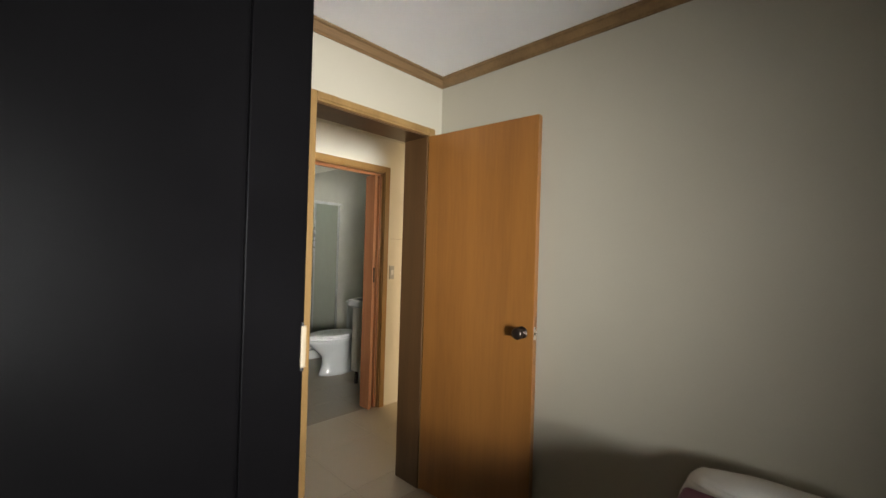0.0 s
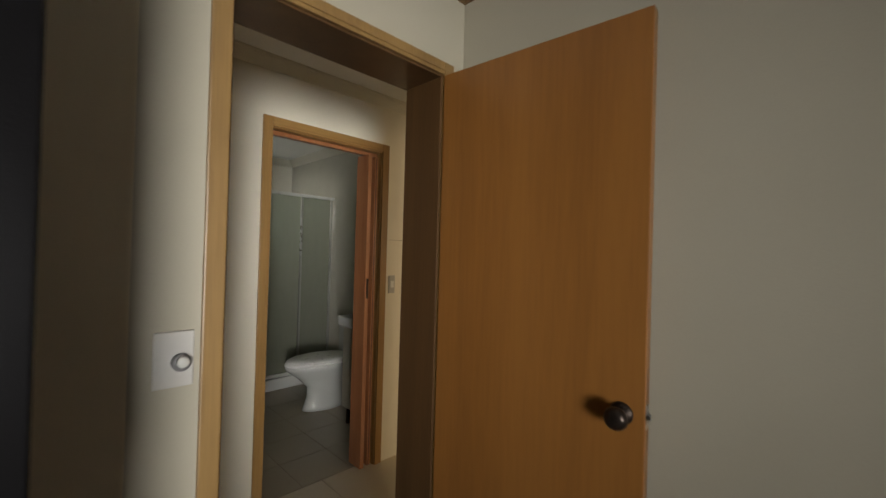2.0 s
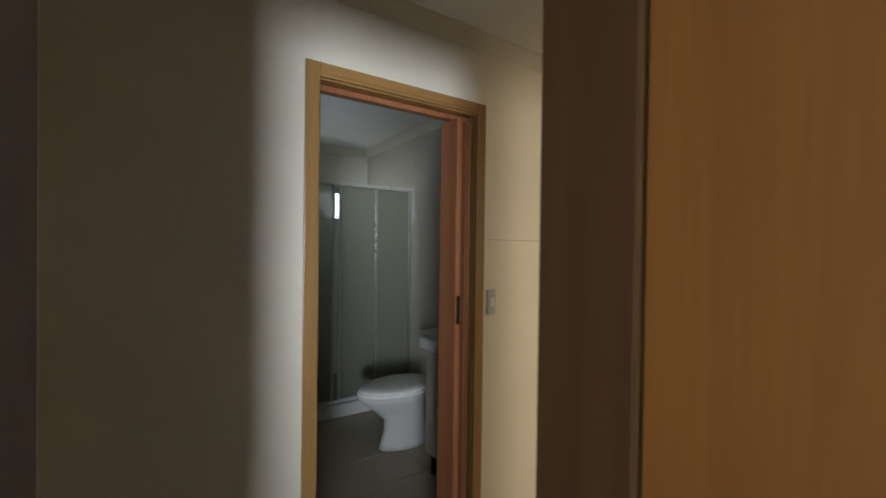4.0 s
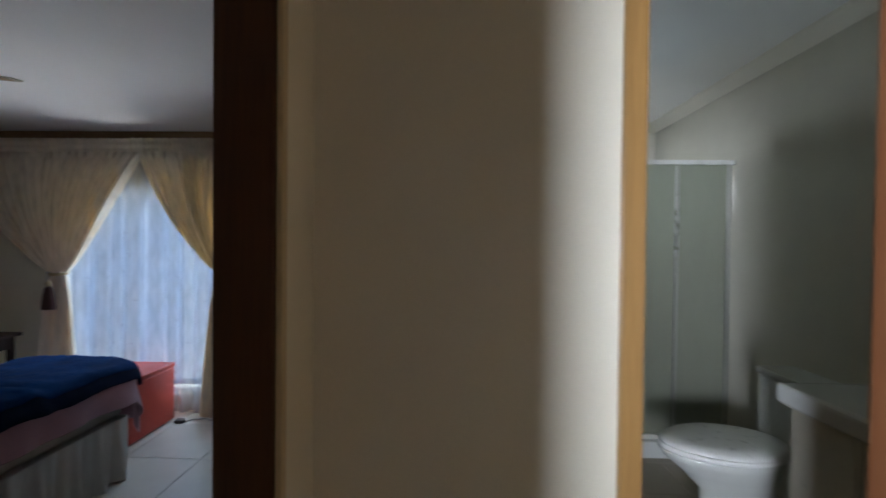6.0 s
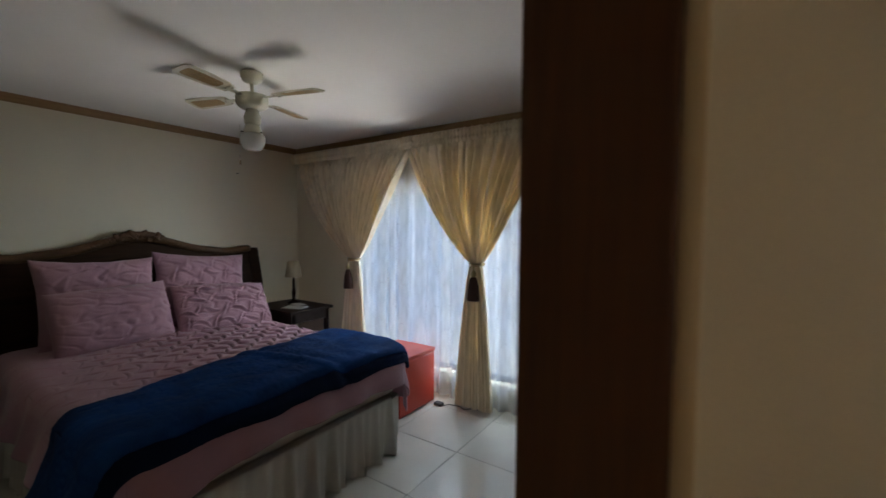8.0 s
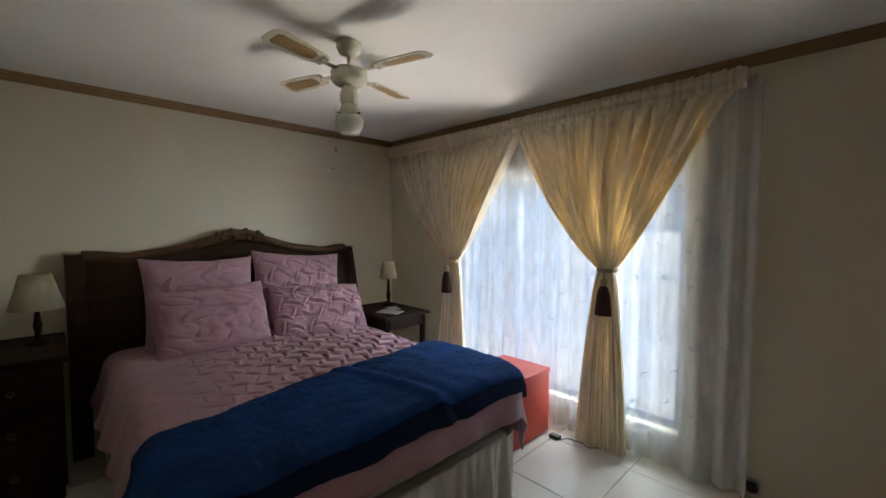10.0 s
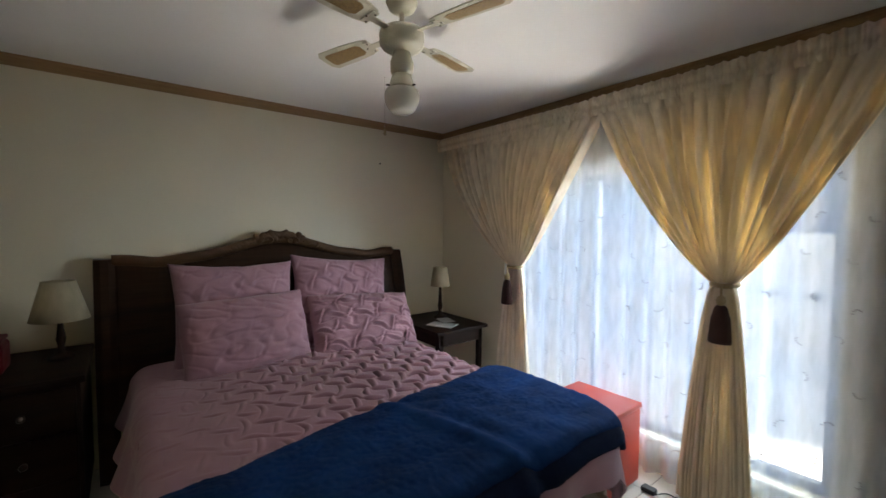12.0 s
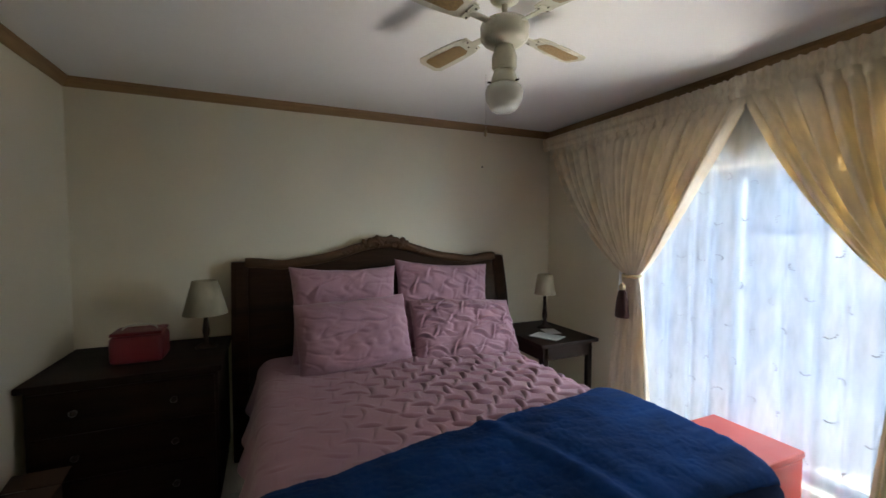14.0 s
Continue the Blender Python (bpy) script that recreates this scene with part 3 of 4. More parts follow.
def framed_window(name, axis, x0, x1, z0, z1, y, depth, mullions, transoms, label, material):
    w = thing(name, (0, 0, 0), label, "window")
    w["kind"] = "structure"
    f = 0.045
    for p, q in ((x0, x0 + f), (x1 - f, x1)):
        part("frame_post", box(p, q, y, y + depth, z0, z1, 0.004), material, w)
    for p, q in ((z0, z0 + f), (z1 - f, z1)):
        part("frame_rail", box(x0 + f, x1 - f, y, y + depth, p, q, 0.004), material, w)
    xs, zs = [x0 + f, *mullions, x1 - f], [z0 + f, *transoms, z1 - f]
    for m in mullions:
        part("mullion", box(m - 0.018, m + 0.018, y, y + depth, z0 + f, z1 - f, 0.004), material, w)
    for t in transoms:
        for a, b in zip(xs, xs[1:]):
            part("transom", box(a + 0.018, b - 0.018, y + 0.003, y + depth - 0.003, t - 0.016, t + 0.016, 0.003), material, w)
    for a, b in zip(xs, xs[1:]):
        for c, d in zip(zs, zs[1:]):
            pane = part("pane", box(a, b, y + depth / 2 - 0.002, y + depth / 2 + 0.002, c, d), M["glass"], w)
            pane.visible_shadow = False
    return w


framed_window("window_bathroom", "x", 2.02, 2.74, 1.68, 2.04, 5.50, 0.04, (2.38,), (), "small high bathroom window in a white frame", M["alu"])
framed_window("window_bedroom", "x", -2.05, -0.26, 0.20, 1.76, 4.985, 0.05, (-1.45, -0.86), (1.10,), "wide grey steel-framed bedroom window with low sill", M["steel_paint"])
framed_window("window_first_room", "x", -1.10, -0.10, 0.5, 1.8, -2.68, 0.05, (), (), "white-framed window of the first room", M["alu"])
framed_window("window_far_room", "x", 2.75, 3.95, 0.9, 2.05, -0.69, 0.05, (3.35,), (), "unseen white-framed window added in the room off the hall", M["alu"])

# ---------------------------------------------------------------- first room
wr = thing("wardrobe", (-1.30, 0.90, 0), "tall glossy black laminate wardrobe against the wall", "wardrobe")
part("body", box(0, 2.0, 0.02, 0.555, 0.06, 2.30, 0.004), M["black"], wr)
part("plinth", box(0.03, 1.97, 0.04, 0.54, 0, 0.06), M["black"], wr)
for x0, x1 in ((0.001, 0.58), (0.584, 1.20), (1.204, 1.815), (1.825, 2.0)):
    part("door", box(x0, x1, 0.0, 0.018, 0.065, 2.298, 0.0025), M["black"], wr)
cl = thing("cupboard_latch", (0.70, 0.905, 1.012), "small tan plastic latch clipped on the wardrobe's edge", "latch")
part("body", box(-0.010, 0.006, -0.012, 0.010, 0, 0.125, 0.004), M["tan_plastic"], cl)
part("peg", box(-0.010, -0.002, -0.012, 0.002, 0.125, 0.135, 0.002), M["black_matte"], cl)
part("peg", box(-0.010, 0.000, -0.012, 0.002, -0.010, 0.0, 0.002), M["black_matte"], cl)

sb = thing("single_bed", (1.34, -0.90, 0), "single bed with a maroon blanket along the wall", "bed")
part("base", box(-0.42, 0.46, -0.95, 0.98, 0.05, 0.28, 0.02), M["darkwood"], sb)
part("mattress", box(-0.43, 0.47, -0.96, 1.0, 0.28, 0.46, 0.05, seg=3), M["white_linen"], sb)
for x in (-0.36, 0.40):
    for y in (-0.9, 0.9):
        part("leg", box(x - 0.03, x + 0.03, y - 0.03, y + 0.03, 0, 0.05), M["darkwood"], sb)
random.seed(5)


def blanket_at(u, v):
    x, y = 0.84 + u * 0.955, -1.75 + v * 1.915
    z = 0.475 + 0.012 * noise.noise((x * 5, y * 5, 0)) + 0.01 * noise.noise((x * 14, y * 14, 3))
    e = max(0.90 - x, 0) / 0.06
    return (x + 0.02 * e, y, z - 0.16 * e)


tagged(sheet(blanket_at, 40, 70, "blanket", M["maroon"], thick=0.012), "maroon fleece blanket spread over the single bed", "blanket")


# ---------------------------------------------------------------- soft furnishings
def tuck(x, y, size=0.084, high=0.016):
    """Height of a pinched cloth: a basket weave of short ridges, lengthwise and crosswise by turns, each with a slit beside it."""
    i, j = math.floor(x / size), math.floor(y / size)
    h = g = 0.0
    for a in (i - 1, i, i + 1):
        for b in (j - 1, j, j + 1):
            k = noise.noise((a * 3.1, b * 2.7, 1.3))
            q = noise.noise((a * 1.9, b * 4.3, 7.7))
            dx, dy = x - (a + 0.5) * size - 0.016 * k, y - (b + 0.5) * size + 0.016 * q
            an = (1.15 if (a + b) % 2 else -0.30) + 0.45 * q
            al, ac = dx * math.cos(an) + dy * math.sin(an), dy * math.cos(an) - dx * math.sin(an)
            ac += 1.3 * k * al * al / size
            f = max(0.0, 1 - (al / (size * (0.66 + 0.25 * k))) ** 2) * (0.9 + 0.5 * q)
            h = max(h, f * math.exp(-(ac / 0.0080) ** 2))
            g = max(g, f * math.exp(-((ac + 0.0145) / 0.0065) ** 2))
    return high * (h - 0.9 * g)


def pillow(name, w, h, d, m, label, seed, tucked=0.0, group="", rounded=0.0):
    """A stuffed square cushion standing on its edge: w across, h up, d thick, at the pose m."""
    n = 84
    verts, faces = [], []
    for side in (1, -1):
        for j in range(n + 1):
            for i in range(n + 1):
                u, v = 2 * i / n - 1, 2 * j / n - 1
                pinch = 1 - 0.075 * (1 - v * v) * abs(u) ** 4 + 0.012 * noise.noise((v * 3, seed, 5))
                pin2 = 1 - 0.085 * (1 - u * u) * abs(v) ** 4 + 0.015 * noise.noise((u * 3, seed, 9))
                e = max(0.0, (1 - abs(u) ** 3.2)) ** 0.55 * max(0.0, (1 - abs(v) ** 3.2)) ** 0.55
                z = side * d / 2 * e
                wr = 0.020 * e * (noise.noise((u * 2.3 + seed, v * 2.3, side)) + 0.5 * noise.noise((u * 6 + seed, v * 6, side * 2)))
                fold = 0.011 * e * math.sin(9 * (u + 0.6 * v) + 5 * noise.noise((u * 1.5, v * 1.5, seed)))
                crease = -0.012 * e * max(0.0, 1 - 7 * abs(noise.noise((u * 2.2 + 3 * seed, v * 3.4, side * 3.0))))
                z += side * (0.8 * wr + 0.22 * fold + crease)
                if tucked and side > 0:
                    z += tuck((u + seed) * w / 2, v * h / 2, 0.095, tucked) * min(1, e * 1.6)
                verts.append((u * w / 2 * pinch * math.sqrt(1 - rounded * v * v), -z, v * h / 2 * pin2 * math.sqrt(1 - rounded * u * u)))
    k = (n + 1) ** 2
    for s in (0, 1):
        for j in range(n):
            for i in range(n):
                a = s * k + j * (n + 1) + i
                q = (a, a + 1, a + n + 2, a + n + 1)
                faces.append(q if s == 0 else q[::-1])
    me = bpy.data.meshes.new(name)
    me.from_pydata(verts, [], faces)
    bm = bmesh.new()
    bm.from_mesh(me)
    bmesh.ops.remove_doubles(bm, verts=bm.verts, dist=0.0008)
    bm.to_mesh(me)
    bm.free()
    for p in me.polygons:
        p.use_smooth = True
    me.materials.append(M["white_linen"] if "white" in label else M["duvet"])
    ob = new(name, me)
    ob.matrix_world = m
    return tagged(ob, label, "pillow", group)


pillow("pillow", 0.80, 0.34, 0.20, pose(1.72, -0.24, 0.53, -8, 0, -90), "white pillow standing against the wall on the single bed", 3, rounded=0.4)
fb = thing("folded_blanket", (1.475, -0.35, 0.488), "thick maroon blanket folded on the single bed", "blanket")
for k in range(3):
    part("fold", box(-0.16 + 0.006 * k, 0.165 - 0.004 * k, -0.42, 0.465 - 0.008 * k, 0.047 * k, 0.047 * k + 0.049, 0.018, seg=3), M["maroon"], fb)

# the bed
BX0, BX1, BY0, BY1, BZ = -2.80, -0.83, 2.60, 4.06, 0.615
bed = thing("double_bed", (0, 0, 0), "dark carved wooden sleigh bed made up in mauve", "bed")
part("mattress", box(BX0, BX1, BY0, BY1, 0.34, 0.585, 0.05, seg=3), M["white_linen"], bed)
part("base", box(BX0, BX1 + 0.02, BY0 - 0.01, BY1 + 0.01, 0.06, 0.34, 0.02), M["skirt"], bed)
for x in (BX0 + 0.1, BX1 - 0.1):
    for y in (BY0 + 0.1, BY1 - 0.1):
        part("foot", lathe([(0.03, 0), (0.035, 0.06)], 16, (x, y, 0)), M["darkwood"], bed)


def skirt_outline(s):
    """A walk round the bed's base, along the far side, the foot and the near side."""
    a, c, x0, x1 = BY0 - 0.035, BY1 - 0.055, BX0 + 0.1, BX1 + 0.055
    legs = (x1 - x0, c - a, x1 - x0)
    tot = sum(legs)
    d = s * tot
    if d < legs[0]:
        return (x0 + d, a), (0, -1), d
    if d < legs[0] + legs[1]:
        return (x1, a + d - legs[0]), (1, 0), d
    return (x1 - (d - legs[0] - legs[1]), c), (0, 1), d


def skirt_at(u, v):
    (x, y), (nx, ny), d = skirt_outline(u)
    z = 0.345 * v + 0.006
    g = (1 - v) * 0.024 + 0.004
    f = g * (math.sin(d * 44 + 2.0 * noise.noise((d * 3, 0, 0))) + 0.6 * math.sin(d * 97 + 1))
    return (x + nx * f, y + ny * f, z + 0.006 * noise.noise((d * 9, 0, 2)) * (1 - v))


sheet(skirt_at, 560, 10, "valance", M["skirt"], bed, "gathered pale grey valance down to the floor")

# headboard: rolled back, with posts, a shaped top and carving
HY0, HY1, HYC = 2.395, 4.375, 3.385


def head_top(y):
    t = abs(y - HYC) / ((HY1 - HY0) / 2)
    c = 1.195 + 0.115 * (0.5 + 0.5 * math.cos(math.pi * min(t / 0.62, 1))) ** 1.2
    return c - (0.02 * math.exp(-((t - 0.70) / 0.1) ** 2))


def head_panel(u, v):
    y = HY0 + 0.09 + u * (HY1 - HY0 - 0.18)
    z = 0.30 + v * (head_top(y) - 0.30)
    lean = -0.13 * max(0, (z - 0.45) / 0.75) ** 1.7
    return (-2.80 + lean, y, z)


hp_ = sheet(head_panel, 90, 24, "headboard_panel", M["darkwood"], bed, thick=0.05)
tb = bmesh.new()
steps = 72
prev = None
for i in range(steps + 1):
    y = HY0 + 0.08 + (HY1 - HY0 - 0.16) * i / steps
    z = head_top(y)
    ring = [tb.verts.new((-2.925 + 0.038 * math.cos(a) + 0.01, y, z + 0.012 + 0.034 * math.sin(a))) for a in [2 * math.pi * k / 14 for k in range(14)]]
    if prev:
        for k in range(14):
            tb.faces.new((prev[k], prev[(k + 1) % 14], ring[(k + 1) % 14], ring[k]))
    else:
        tb.faces.new(ring)
    prev = ring
tb.faces.new(prev[::-1])
bmesh.ops.recalc_face_normals(tb, faces=tb.faces)
part("top_rail", tb, M["carving"], bed, "rolled top rail", smooth=True)
for y0 in (HY0, HY1 - 0.095):
    pb = bmesh.new()
    rows = []
    for i in range(19):
        z = 1.215 * i / 18
        lean = -0.13 * max(0, (z - 0.45) / 0.75) ** 1.7
        w = 0.075 + 0.02 * math.exp(-((z - 1.15) / 0.1) ** 2)
        rows.append([(-2.775 + lean - w, y0, z), (-2.775 + lean + 0.012, y0, z), (-2.775 + lean + 0.020, y0 + 0.03, z), (-2.775 + lean + 0.020, y0 + 0.065, z), (-2.775 + lean + 0.012, y0 + 0.095, z), (-2.775 + lean - w, y0 + 0.095, z)])
    loop_loft(rows, pb)
    part("post", pb, M["darkwood"], bed, "curved headboard post", smooth=False)


def carving_at(k, n):
    y = HYC + (k / n - 0.5) * 0.62
    return y, head_top(y)


random.seed(11)
cb = bmesh.new()
for k in range(27):
    y, z = carving_at(k, 26)
    t = abs(k - 13) / 13
    r = 0.034 * (1 - 0.60 * t) * random.uniform(0.75, 1.2)
    b = bmesh.new()
    bmesh.ops.create_icosphere(b, subdivisions=2, radius=1)
    for v in b.verts:
        v.co *= 1 + 0.25 * noise.noise(v.co * 2.5 + Vector((k, 0, 0)))
    turned(b, pose(-2.885, y, z + 0.036 * (1 - t) + 0.006, random.uniform(-60, 60), 0, 0) @ Matrix.Diagonal((r * 0.7, r * 1.5, r * 0.85, 1)))
    join(cb, b)
for s in (-1, 1):
    for k in range(16):
        a = k / 15 * 4.6
        r = 0.048 * (1 - k / 22)
        b = bmesh.new()
        bmesh.ops.create_icosphere(b, subdivisions=1, radius=0.013 * (1 - k / 30))
        turned(b, pose(-2.872, HYC + s * (0.075 + r * math.cos(a)), head_top(HYC) - 0.004 + r * math.sin(a) * 0.8))
        join(cb, b)
part("carving", cb, M["carving"], bed, "carved leaf and scroll crest", smooth=True)


def drape(x, y, lift=0.0, drop_edge=0.085):
    """A cloth laid over the bed: flat on top, rounded over the edges and hanging down; x, y run along the cloth."""
    ex0, ex1, ey0, ey1 = -9, BX1 - 0.02, BY0 + 0.03, BY1 - 0.02
    cx, cy = min(max(x, ex0), ex1), min(max(y, ey0), ey1)
    dx, dy = x - cx, y - cy
    d = math.hypot(dx, dy)
    crown = 0.022 * math.cos((y - (BY0 + BY1) / 2) * 1.7)
    z = BZ + lift + crown
    if d < 1e-6:
        return Vector((x, y, z)), 0.0, Vector((0, 0, 1))
    ux, uy = dx / d, dy / d
    r = drop_edge
    if d < r * 1.57:
        a = d / r
        out, down = r * math.sin(a), r * (1 - math.cos(a))
    else:
        out, down = r, r + (d - r * 1.57)
        out += (0.34 if uy < -0.5 else 0.03) * (d - r * 1.57)
    run = x * 1.0 if abs(uy) > abs(ux) else y * 1.0
    wave = min(1, down / 0.25) * (0.016 * math.sin(run * 21 + 1.5 * noise.noise((run * 2, 0, 0))) + 0.012 * math.sin(run * 9 + 2))
    out += wave + lift
    nrm = Vector((ux, uy, 0)) if d > r else Vector((0, 0, 1))
    return Vector((cx + ux * out, cy + uy * out, z - down)), down, nrm


def duvet_at(u, v):
    x = -2.70 + u * (BX1 + 0.23 + 0.10 * max(0.0, (3.1 - (BY0 - 0.27 + v * (BY1 - BY0 + 0.63)))) + 2.70)
    y = BY0 - 0.27 + v * (BY1 - BY0 + 0.63)
    p, down, nrm = drape(x, y)
    fade = max(0.0, min(1.0, (x + 2.62) / 0.1)) * (1 if down < 0.06 else max(0, 1 - (down - 0.06) / 0.10))
    soft = 0.010 * noise.noise((x * 3.2, y * 3.2, 4)) + 0.004 * noise.noise((x * 11, y * 11, 7))
    left = max(0.0, min(1.0, (y - 2.75) / 0.7))
    pressed = max(0.0, min(1.0, (-1.30 - x) / 0.10))
    return tuple(p + nrm * (soft + fade * pressed * (0.13 + 0.87 * left) * tuck(x + 0.02 * noise.noise((x * 4, y * 4, 1)), y + 0.02 * noise.noise((x * 4, y * 4, 9)))))


duv = sheet(duvet_at, 520, 480, "duvet", M["duvet"], thick=0.012)
tagged(duv, "mauve-pink diamond-tucked duvet spread over the bed", "duvet")


def throw_point(x, y, lift):
    p, down, nrm = drape(x, y, lift)
    fuzz = 0.007 * noise.noise((x * 8, y * 8, 2)) + 0.014 * noise.noise((x * 3, y * 3, 5)) + 0.006 * noise.noise((x * 18, y * 11, 8)) + 0.0035 * noise.noise((x * 60, y * 60, 6))
    crease = 0.016 * math.exp(-((y - 3.40 - 0.22 * (x + 1.2)) / 0.035) ** 2) - 0.010 * math.exp(-((y - 3.48 - 0.22 * (x + 1.2)) / 0.04) ** 2)
    return p + nrm * (fuzz + crease)


def throw_top(u, v):
    y = 2.60 - 0.55 + v * (4.06 + 0.10 - 2.05)
    wob = 0.02 * noise.noise((y * 3, 0, 1))
    x0, x1 = -1.53 + 0.15 * (4.1 - y) - 0.25 * max(0.0, 2.58 - y) + wob, BX1 + 0.035 + 0.015 * noise.noise((y * 4, 0, 8))
    return tuple(throw_point(x0 + u * (x1 - x0), y, 0.016 + 0.026 * (1 - abs(2 * u - 1) ** 6)))


def throw_under(u, v):
    y = 2.60 - 0.56 + v * (4.06 + 0.115 - 2.04)
    wob = 0.02 * noise.noise((y * 3, 0, 1))
    x0, x1 = -1.52 + 0.15 * (4.1 - y) - 0.25 * max(0.0, 2.58 - y) + wob, BX1 + 0.105 + 0.015 * noise.noise((y * 4, 0, 8))
    return tuple(throw_point(x0 + u * (x1 - x0), y, 0.012))


tr = thing("throw_blanket", (0, 0, 0), "folded royal-blue plush throw laid across the foot of the bed", "blanket")
sheet(throw_top, 100, 300, "upper_fold", M["throw"], tr, "royal-blue plush side", thick=0.022)
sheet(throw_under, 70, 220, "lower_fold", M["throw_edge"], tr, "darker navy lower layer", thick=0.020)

pillow("pillow", 0.68, 0.62, 0.19, pose(-2.63, 3.06, 0.885, -15, 1, 91), "large mauve tucked pillow leaning on the headboard", 0.7, 0.005, "pillows on the double bed")
pillow("pillow", 0.70, 0.64, 0.19, pose(-2.63, 3.73, 0.885, -15, 4, 87), "large mauve tucked pillow leaning on the headboard", 1.9, 0.014, "pillows on the double bed")
pillow("pillow", 0.70, 0.45, 0.20, pose(-2.41, 3.07, 0.805, -20, -2, 92), "smaller mauve pillow propped before a larger one", 2.6, 0.0025, "pillows on the double bed", 0.12)
pillow("pillow", 0.76, 0.46, 0.17, pose(-2.41, 3.79, 0.765, -36, 3, 85), "mauve tucked pillow slumped on the duvet", 4.2, 0.021, "pillows on the double bed", 0.12)

# ---------------------------------------------------------------- curtains
RAIL_Z, RAIL_Y = 2.150, YN - 0.085
rail = tagged(mesh_object("curtain_rail", box(XW + 0.05, 0.03, YN - 0.055, YN - 0.035, 2.13, 2.155, 0.004), M["alu"]), "white curtain rail over the bedroom window", "curtain rail")
for x in (-2.6, -1.3, -0.05):
    part("bracket", box(x - 0.012, x + 0.012, YN - 0.035, YN, 2.135, 2.15, 0.002), M["alu"], rail)
part("end_cap", box(0.012, 0.042, YN - 0.062, YN - 0.028, 2.122, 2.163, 0.006), M["alu"], rail)


def curtain(name, x0, x1, tie_x, tie_z, foot0, foot1, label, seed, flip=1):
    """A pleated curtain, gathered on a rail, drawn in at a tie and loose again down to the floor."""
    c = thing(name, (0, 0, 0), label, "curtain", "tied curtains")
    top, pleats = RAIL_Z + 0.035, int((x1 - x0) * 12)

    def at(u, v):
        z = 0.012 + v * (top - 0.012)
        ph = 2 * math.pi * pleats * u + 1.6 * math.sin(7 * u + seed) + 3.2 * noise.noise((u * 5, z * 0.5, seed))
        wt = 0.045
        if z > tie_z:
            t = (z - tie_z) / (top - tie_z)
            e = t ** 0.80
            half = wt
            xa = tie_x - half + (x0 - tie_x + half) * e
            xb = tie_x + half + (x1 - tie_x - half) * e
            belly = math.sin(math.pi * min(1, t / 0.9)) * 0.05
            amp = 0.013 + 0.022 * math.sin(math.pi * t) ** 0.8
            if t > 0.86:
                amp = 0.010
        else:
            t = 1 - z / tie_z
            e = min(1, t * 1.15) ** 0.62
            xa = tie_x - wt + (foot0 - tie_x + wt) * e
            xb = tie_x + wt + (foot1 - tie_x - wt) * e
            belly = 0.012 * math.sin(math.pi * t)
            amp = 0.014 + 0.020 * t
        amp *= 1.0 + 0.9 * noise.noise((u * 9, z * 0.8, seed + 4))
        x = xa + u * (xb - xa)
        y = RAIL_Y - (0.022 if flip < 0 else 0) - belly + amp * math.sin(ph) + 0.22 * amp * math.sin(2.3 * ph + seed) + 0.5 * amp * noise.noise((u * 14, z * 1.3, seed))
        if top - z < 0.018:
            y += 0.006 * math.sin(ph * 2)
        return (x + 0.006 * math.cos(ph), y, z + (0.008 * math.sin(ph * 0.5) if z > top - 0.01 else 0))

    sheet(at, 330, 110, "cloth", M["curtain"], c)
    # ruched heading, drawn up in fine gathers
    def tape(u, v):
        ph = 2 * math.pi * pleats * u * 2.6 + 1.5 * noise.noise((u * 22, 0, seed))
        ruche = 0.0085 * math.sin(ph) + 0.004 * noise.noise((u * 60, v * 3, seed))
        waist = 0.006 * math.cos(2 * math.pi * v * 2)
        return (x0 + u * (x1 - x0), RAIL_Y - (0.046 if flip < 0 else 0.030) + 0.012 * (1 - v) + ruche + waist, RAIL_Z - 0.065 + v * 0.105 + 0.004 * math.sin(ph * 0.5) * v)
    sheet(tape, 640, 12, "heading", M["curtain"], c, "gathered heading band")
    tb = bmesh.new()
    k = 40
    prev = None
    for i in range(k + 1):
        a = 2 * math.pi * i / k
        cx, cy = tie_x + 0.056 * math.cos(a), RAIL_Y - 0.004 + 0.050 * math.sin(a)
        ring = [tb.verts.new((cx + 0.010 * math.cos(b) * math.cos(a), cy + 0.010 * math.cos(b) * math.sin(a), tie_z + 0.012 * math.sin(a * 1) * 0.4 + 0.012 * math.sin(b))) for b in [2 * math.pi * q / 8 for q in range(8)]]
        if prev:
            for q in range(8):
                tb.faces.new((prev[q], prev[(q + 1) % 8], ring[(q + 1) % 8], ring[q]))
        prev = ring
    part("tie_cord", tb, M["cord"], c, "twisted gold tie-back cord", smooth=True)
    ty = RAIL_Y - 0.075
    tx = tie_x - 0.01 * flip
    pb = lathe([(0.004, 0), (0.006, -0.02), (0.005, -0.045), (0.016, -0.055), (0.022, -0.07), (0.018, -0.088), (0.012, -0.095)][::-1], 20, (tx, ty, tie_z))
    part("tassel_knot", pb, M["cord"], c, "gold tassel knot", smooth=True)
    pb = lathe([(0.045, -0.275), (0.046, -0.26), (0.038, -0.16), (0.027, -0.11), (0.018, -0.095), (0.010, -0.092)], 36, (tx, ty, tie_z))
    for i, v in enumerate(pb.verts):
        w = 1 + 0.10 * math.sin(i * 2.4)
        v.co.x = tx + (v.co.x - tx) * w
        v.co.y = ty + (v.co.y - ty) * w * 0.75
    part("tassel", pb, M["tassel"], c, "dark brown fringed tassel", smooth=True)
    return c


